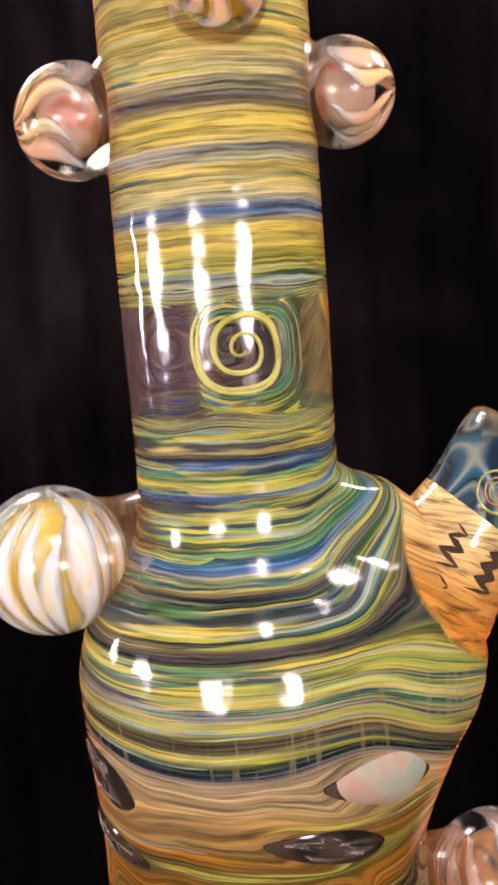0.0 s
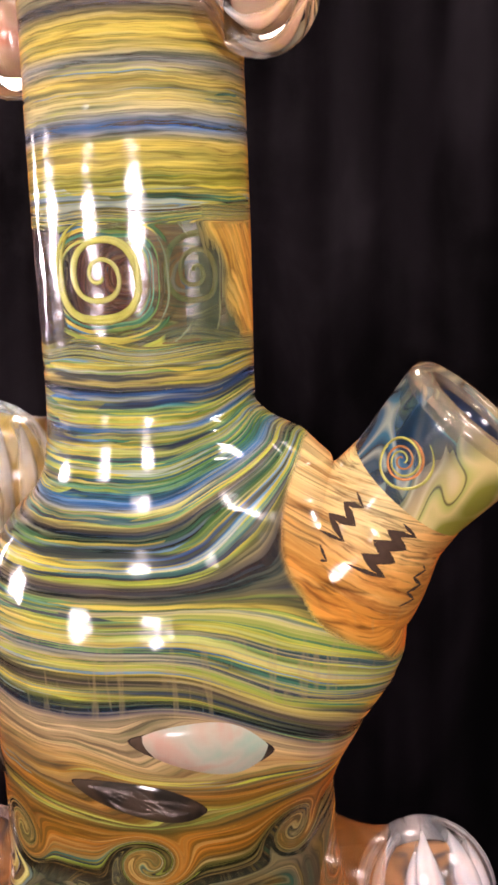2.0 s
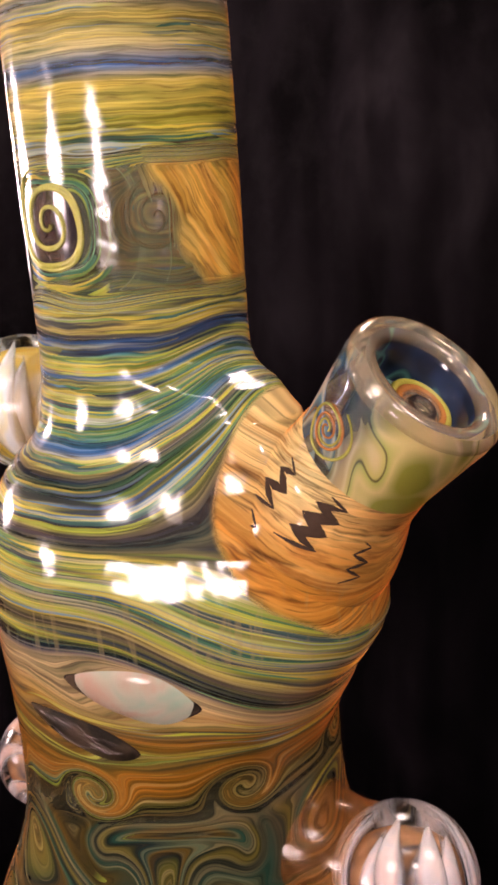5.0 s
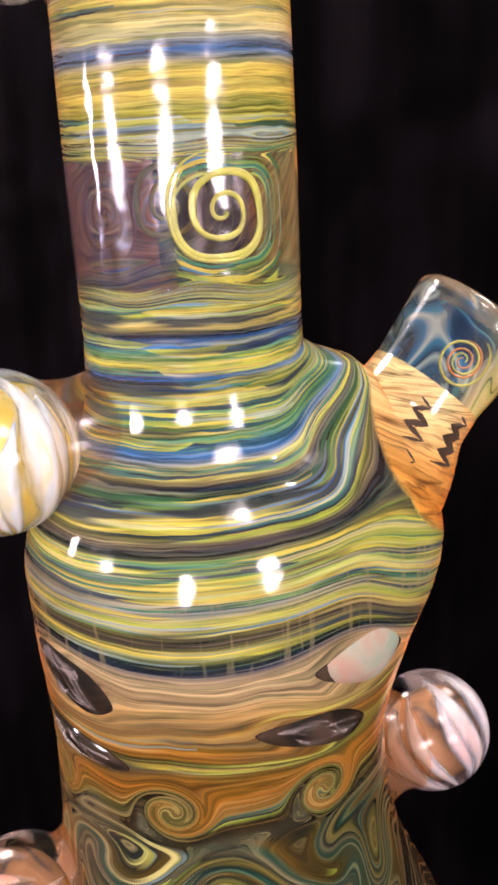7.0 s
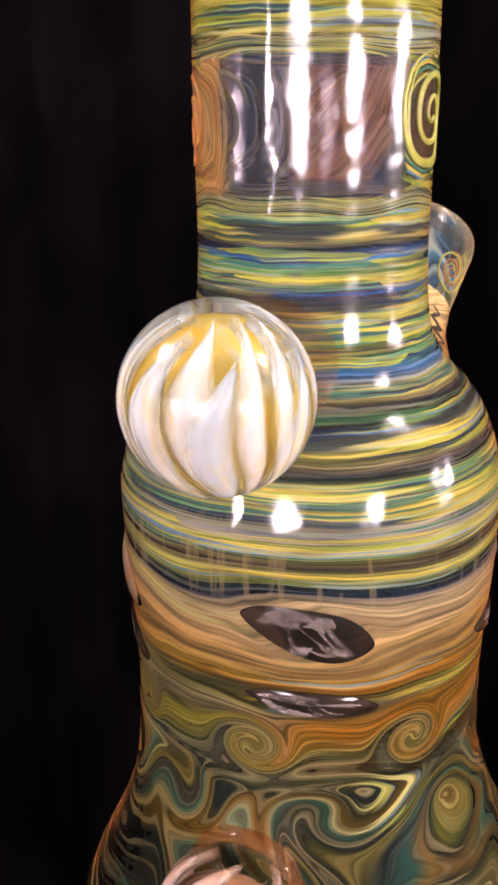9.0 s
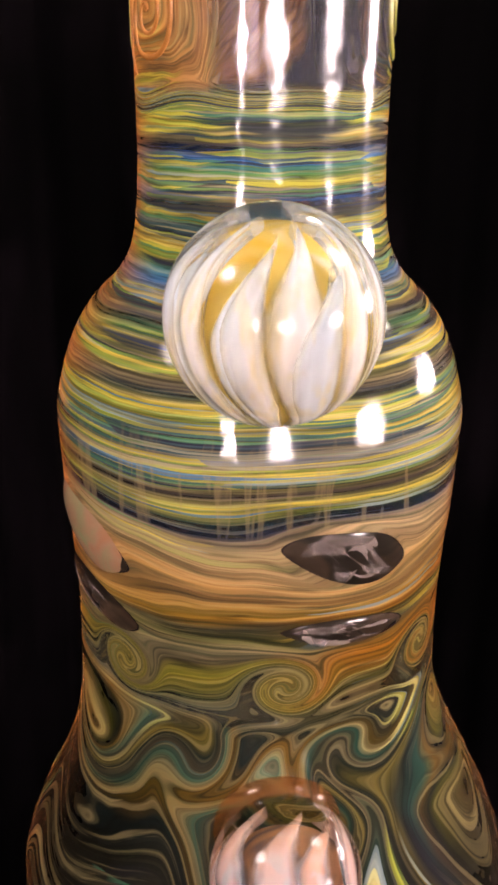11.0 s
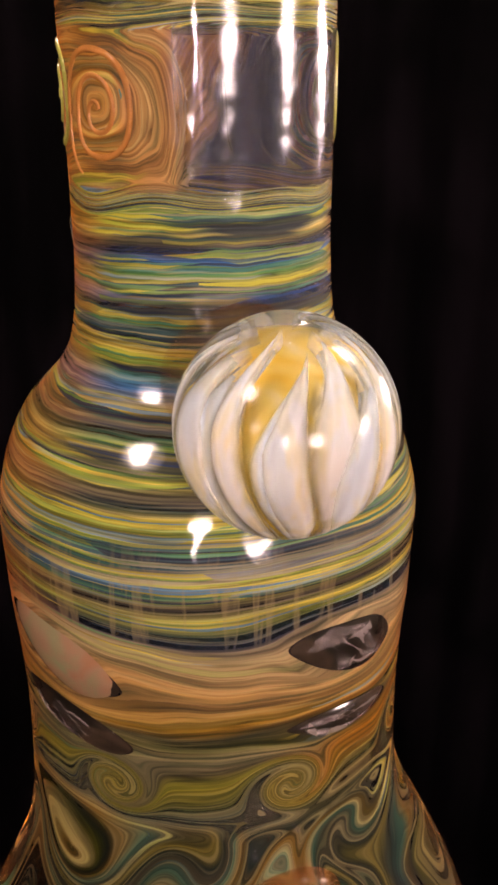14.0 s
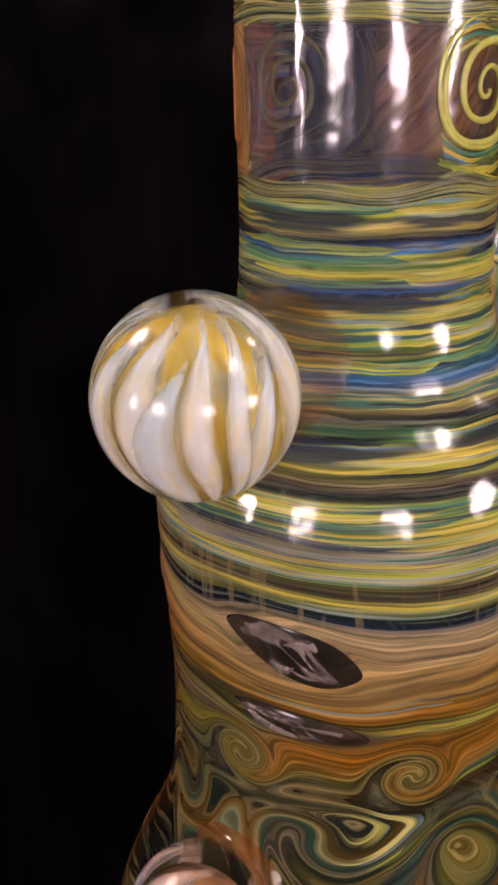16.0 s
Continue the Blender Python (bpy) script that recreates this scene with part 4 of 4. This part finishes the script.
# ---- branch: feathered bulb and socket
def branch_matrix(at):
    up = BRANCH_DIR.normalized()
    side = Vector((0, 0, 1)).cross(up).normalized()
    m = Matrix((side, up.cross(side), up)).transposed().to_4x4()
    return Matrix.Translation(at - BASE) @ m


def bulb():
    rows, n = 90, 128
    zs = np.linspace(-0.024, 0.0245, rows)
    rs = spline([-0.024, -0.015, -0.008, 0.0, 0.006, 0.011, 0.015, 0.0175, 0.0245], [0.0135, 0.0208, 0.0226, 0.0221, 0.0206, 0.0187, 0.0170, 0.0162, 0.0156], zs)
    m = branch_matrix(BRANCH_ROOT)
    v, f = lathe_data(list(zip(rs, zs)), n, m)
    ob = mesh_ob("feathered_bulb", v, f, BANDED, pipe, label="orange feathered glass bulb with dark zigzag lines")
    flow, col = feathers(np.array([tuple(c + BASE) for c in v]))
    add_flow(ob.data, flow)
    add_tone(ob.data, col)
    add_float(ob.data, "thread", np.full(len(v), 0.04))
    add_float(ob.data, "clear", np.zeros(len(v)))
    return ob


BULB_Z = [-0.024, -0.015, -0.008, 0.0, 0.006, 0.011, 0.015, 0.0175, 0.0245]
BULB_R = [0.0135, 0.0208, 0.0226, 0.0221, 0.0206, 0.0187, 0.0170, 0.0162, 0.0156]


def zigzag(angle, low, high, teeth, swing, wide, slant=0.0):
    """A dark jagged line laid along the bulb; angles in degrees round its axis."""
    m = branch_matrix(BRANCH_ROOT)
    verts, faces, line = [], [], []
    rng = random.Random(int(angle * 7 + low * 1e5))
    for i in range(2 * teeth + 1):
        u = i / (2 * teeth)
        out = swing * rng.uniform(0.40, 0.60) * (1 if i % 2 else -1) * (1.15 - 0.4 * u)
        line.append((0.0200 * radians(angle + slant * (u - 0.5) + out), low + (high - low) * (u + (0.05 if i % 2 else 0.0))))
    fine = []
    for (x0, z0), (x1, z1) in zip(line[:-1], line[1:]):
        fine += [(x0 + (x1 - x0) * k / 6, z0 + (z1 - z0) * k / 6, k / 6) for k in range(6)]
    n = len(fine) - 1
    for i, (x, z, k) in enumerate(fine):
        a, b = fine[max(0, i - 1)], fine[min(n, i + 1)]
        tx, tz = b[0] - a[0], b[1] - a[1]
        size = math.hypot(tx, tz) or 1
        w = wide * 0.5 * (0.25 + 0.75 * math.sin(math.pi * i / n)) * (1.5 - 1.1 * abs(2 * k - 1))
        for q, lift in ((-w, -0.00005), (0, 0.00025), (w, -0.00005)):
            zz, ang = z + tx / size * q, (x - tz / size * q) / 0.0200
            r = float(spline(BULB_Z, BULB_R, np.array([zz]))[0]) + lift
            verts.append(m @ Vector((r * math.sin(ang), -r * math.cos(ang), zz)))
    for i in range(n):
        for k in range(2):
            faces.append((i * 3 + k, (i + 1) * 3 + k, (i + 1) * 3 + k + 1, i * 3 + k + 1))
    return mesh_ob("zigzag_line", verts, faces, ZIGZAG, pipe, label="dark jagged glass line")


bulb()
for row in ((-110, 0.0085, 0.0200, 3, 19, 0.0015, -8), (-70, 0.0080, 0.0222, 4, 25, 0.0020, 4), (-98, -0.0060, 0.0072, 3, 16, 0.0013, -10), (-136, 0.000, 0.0100, 2, 12, 0.0008, -6),
            (-30, 0.0060, 0.0160, 3, 12, 0.0008, 0)):
    zigzag(*row)


def socket():
    prof = [(0.0153, 0.0225), (0.0156, 0.026), (0.0162, 0.032), (0.0168, 0.038), (0.0174, 0.0435), (0.0173, 0.0462), (0.0160, 0.0482)]
    zs = np.linspace(0, 1, 60)
    fine = list(zip(np.interp(zs, np.linspace(0, 1, len(prof)), [p[0] for p in prof]), np.interp(zs, np.linspace(0, 1, len(prof)), [p[1] for p in prof])))
    m = branch_matrix(BRANCH_ROOT)
    v, f = lathe_data(fine, 96, m)
    ob = mesh_ob("socket_joint", v, f, JOINT, pipe, label="clear glass socket with blue and yellow swirls")
    a = np.tile(np.arange(96) * 2 * np.pi / 96, len(fine))
    add_float(ob.data, "side", smooth_step(np.cos(a), -0.3, 0.5))
    return ob


def socket_ring(r, z, tube, name, material, label, shift=0.0):
    prof = [(r + tube * math.cos(t), z + tube * math.sin(t)) for t in np.linspace(0, 2 * math.pi, 13)[:-1]]
    v, f = lathe_data(prof, 64, branch_matrix(BRANCH_ROOT) @ Matrix.Translation((shift, -0.3 * shift, 0)), closed=True)
    return mesh_ob(name, v, f, material, pipe, label=label)


def bore():
    """Inside of the socket, narrowing downwards."""
    prof = [(0.0142, 0.0470), (0.0128, 0.0466), (0.0119, 0.0455), (0.0114, 0.043), (0.0108, 0.037), (0.0094, 0.026), (0.0085, 0.020)]
    v, f = lathe_data(prof, 64, branch_matrix(BRANCH_ROOT))
    return mesh_ob("socket_bore", v, f, BORE, pipe, label="dark blue inside of the socket with pale streaks")


def socket_coil(angle, along, outer, turns, width, material, label, start=0.0):
    """A flat thread coiled on the flank of the socket."""
    m, n, k4 = branch_matrix(BRANCH_ROOT), int(40 * turns), 6
    verts, faces = [], []
    for i in range(n + 1):
        u = i / n
        ang = start + 2 * math.pi * turns * u
        q = outer * (0.10 + 0.90 * u)
        w = width * (0.6 + 0.5 * u) * min(1, 12 * (1 - u) + 0.1)
        for k in range(k4):
            t = 2 * math.pi * k / k4
            rad = q + w * math.cos(t)
            z, turn = along + rad * math.sin(ang), radians(angle) + rad * math.cos(ang) / 0.0164
            r = float(np.interp(z, [0.0225, 0.026, 0.032, 0.038, 0.0435], [0.0153, 0.0156, 0.0162, 0.0168, 0.0174])) + 0.00015 + 0.0003 * math.sin(t)
            verts.append(m @ Vector((r * math.sin(turn), -r * math.cos(turn), z)))
    for i in range(n):
        for k in range(k4):
            l = (k + 1) % k4
            faces.append((i * k4 + k, i * k4 + l, (i + 1) * k4 + l, (i + 1) * k4 + k))
    return mesh_ob("socket_coil", verts, faces, material, pipe, label=label)


socket()
socket_coil(-108, 0.0325, 0.0072, 2.2, 0.00034, DULL, "coiled olive glass thread")
socket_coil(-108, 0.0325, 0.0052, 2.0, 0.00030, RUST, "coiled rusty glass thread", 2.0)
bore()
socket_ring(0.0146, 0.0458, 0.0029, "socket_lip", LIP, "thick pale glass lip")
for r, z, shift, material in ((0.0066, 0.0392, 0.0036, YELLOW), (0.0053, 0.0390, 0.0039, RUST), (0.0040, 0.0388, 0.0042, LIP), (0.0027, 0.0386, 0.0045, DARK_THREAD), (0.0014, 0.0386, 0.0047, LIP)):
    socket_ring(r, z, 0.0008, "inner_ring", material, "coloured glass ring inside the socket", shift)
v, f = lathe_data([(0.0, 0.0364), (0.0104, 0.0364), (0.0106, 0.0356), (0.0, 0.0354)], 40, branch_matrix(BRANCH_ROOT))
mesh_ob("socket_floor", v, f, BORE, pipe)


# ---- marbles
def marble(az, r, z, radius, petals, core, count, lean=0.0, twist=0.0, spread=160, label="", reach=136, fill=0.80, curl=0.3, hold=0.82, flare=0.92, broad=1.45, crown=0.74, collar=COLLAR):
    """A clear ball on the wall with pointed petals inside, drawn up towards one pole."""
    where = polar(az, r, z)
    ob = holder("marble", where - BASE)
    ob.parent = pipe
    ob["label"] = label
    ob.rotation_euler = (0, 0, radians(az))
    tip_to = Matrix.Rotation(radians(twist), 4, "Y") @ Matrix.Rotation(radians(lean), 4, "X")
    rows = [(radius * math.sin(t), -radius * math.cos(t)) for t in np.linspace(0.0, math.pi, 41)]
    v, f = lathe_data(rows, 64)
    ball = mesh_ob("ball", v, f, MARBLE_GLASS, ob)
    ball.visible_shadow = False
    for i in range(count):
        lon = radians(-spread + 2 * spread * i / (count - 1))
        verts, faces, stream, n = [], [], [], 26
        top = reach * (0.90 + 0.14 * math.sin(i * 2.3) + 0.06 * math.sin(i * 4.1))
        for j in range(n + 1):
            u = j / n
            lat = radians(-78 + top * u)
            w = radians(broad * spread / count) * (0.88 + 0.32 * math.sin(i * 5.1)) * (min(1, 0.45 + 1.6 * u)) * (1 - 0.97 * max(0, (u - 0.62) / 0.38) ** 1.1)
            bow = lon + 0.10 * math.sin(i * 3.7) + curl * (0.5 - math.sin(math.pi * u ** 1.25)) + 0.12 * math.sin(u * 2.2 + 0.4 * i)
            for dl, q in ((-w, 0.855), (-w * 0.6, 0.905), (0.0, 0.925), (w * 0.6, 0.905), (w, 0.855), (0.0, 0.70)):
                rr = radius * (q - 0.03 * (i % 2))
                verts.append(tip_to @ Vector((rr * math.cos(lat) * math.sin(bow + dl), -rr * math.cos(lat) * math.cos(bow + dl), rr * math.sin(lat))))
                stream.append((abs(dl) / max(w, 1e-6), u, i))
        for j in range(n):
            for k in range(6):
                l = (k + 1) % 6
                faces.append((j * 6 + k, j * 6 + l, (j + 1) * 6 + l, (j + 1) * 6 + k))
        faces.append(tuple(range(6)))
        faces.append(tuple(n * 6 + k for k in range(6)))
        pet = mesh_ob("petal", verts, faces, petals, ob)
        add_flow(pet.data, stream)
    rows = [(fill * radius * math.sin(t), -fill * radius * math.cos(t) * (1.0 if t < 1.57 else crown)) for t in np.linspace(0.0, math.pi, 31)]
    v, f = lathe_data(rows, 32, tip_to)
    mesh_ob("core", v, f, core, ob)
    verts, faces, n, rows = [], [], 56, 9
    for j in range(rows):
        w = j / (rows - 1)
        rho = radius * (hold - 0.05 * math.sin(math.pi * w) + (flare - hold) * w**2.2)
        for k in range(n):
            t = 2 * math.pi * k / n
            x, zz = rho * math.cos(t), rho * math.sin(t)
            skin = wall_radius(z + zz, az + math.degrees(x / r))
            y = r - math.sqrt(max(skin**2 - x**2, 0.0)) + 0.0004
            verts.append((x, (1 - w) * math.sqrt(max(1 - hold**2, 0)) * radius * 0.94 + w * y, zz))
    for j in range(rows - 1):
        for k in range(n):
            l = (k + 1) % n
            faces.append((j * n + k, (j + 1) * n + k, (j + 1) * n + l, j * n + l))
    mesh_ob("collar", verts, faces, collar, ob, label="peach clear collar")
    return ob


marble(-78.1, 0.0480, 0.1917, 0.0186, PETAL_WHITE, BUTTER, 17, lean=4, label="clear glass marble with white opal petals and amber veins", reach=156, fill=0.74, curl=0.34, hold=0.80, flare=0.82, broad=1.75, crown=0.74)
marble(104.5, 0.0662, 0.0845, 0.0176, PETAL_PINK, OPAL_DUSK, 12, lean=-14, twist=30, label="clear glass marble with white and brown opal petals", reach=150, fill=0.62, broad=1.25, collar=PEACH_COLLAR)
marble(-74.5, 0.0560, 0.0779, 0.0155, PETAL_BLUSH, OPAL_DUSK, 9, lean=-50, label="clear glass marble with pink and white petals", reach=140, fill=0.60, curl=0.7, broad=1.15, collar=PEACH_COLLAR)
marble(93, 0.0318, 0.2990, 0.0130, PETAL_ROSE, OPAL_ROSE, 9, lean=-90, label="clear glass marble with rose and yellow petals", reach=110, fill=0.46, curl=0.6, hold=0.93, flare=1.08, broad=1.12)
marble(-84, 0.0325, 0.2968, 0.0138, PETAL_ROSE, OPAL_ROSE, 9, lean=-90, label="clear glass marble with rose petals and dark gaps", reach=106, fill=0.46, curl=0.6, hold=0.93, flare=1.08, broad=1.12)
marble(12, 0.0320, 0.3170, 0.0098, PETAL_ROSE, AMBER, 9, lean=-90, label="clear glass marble with amber core", reach=108, fill=0.60, curl=0.6, hold=0.93, flare=1.2, broad=1.3)
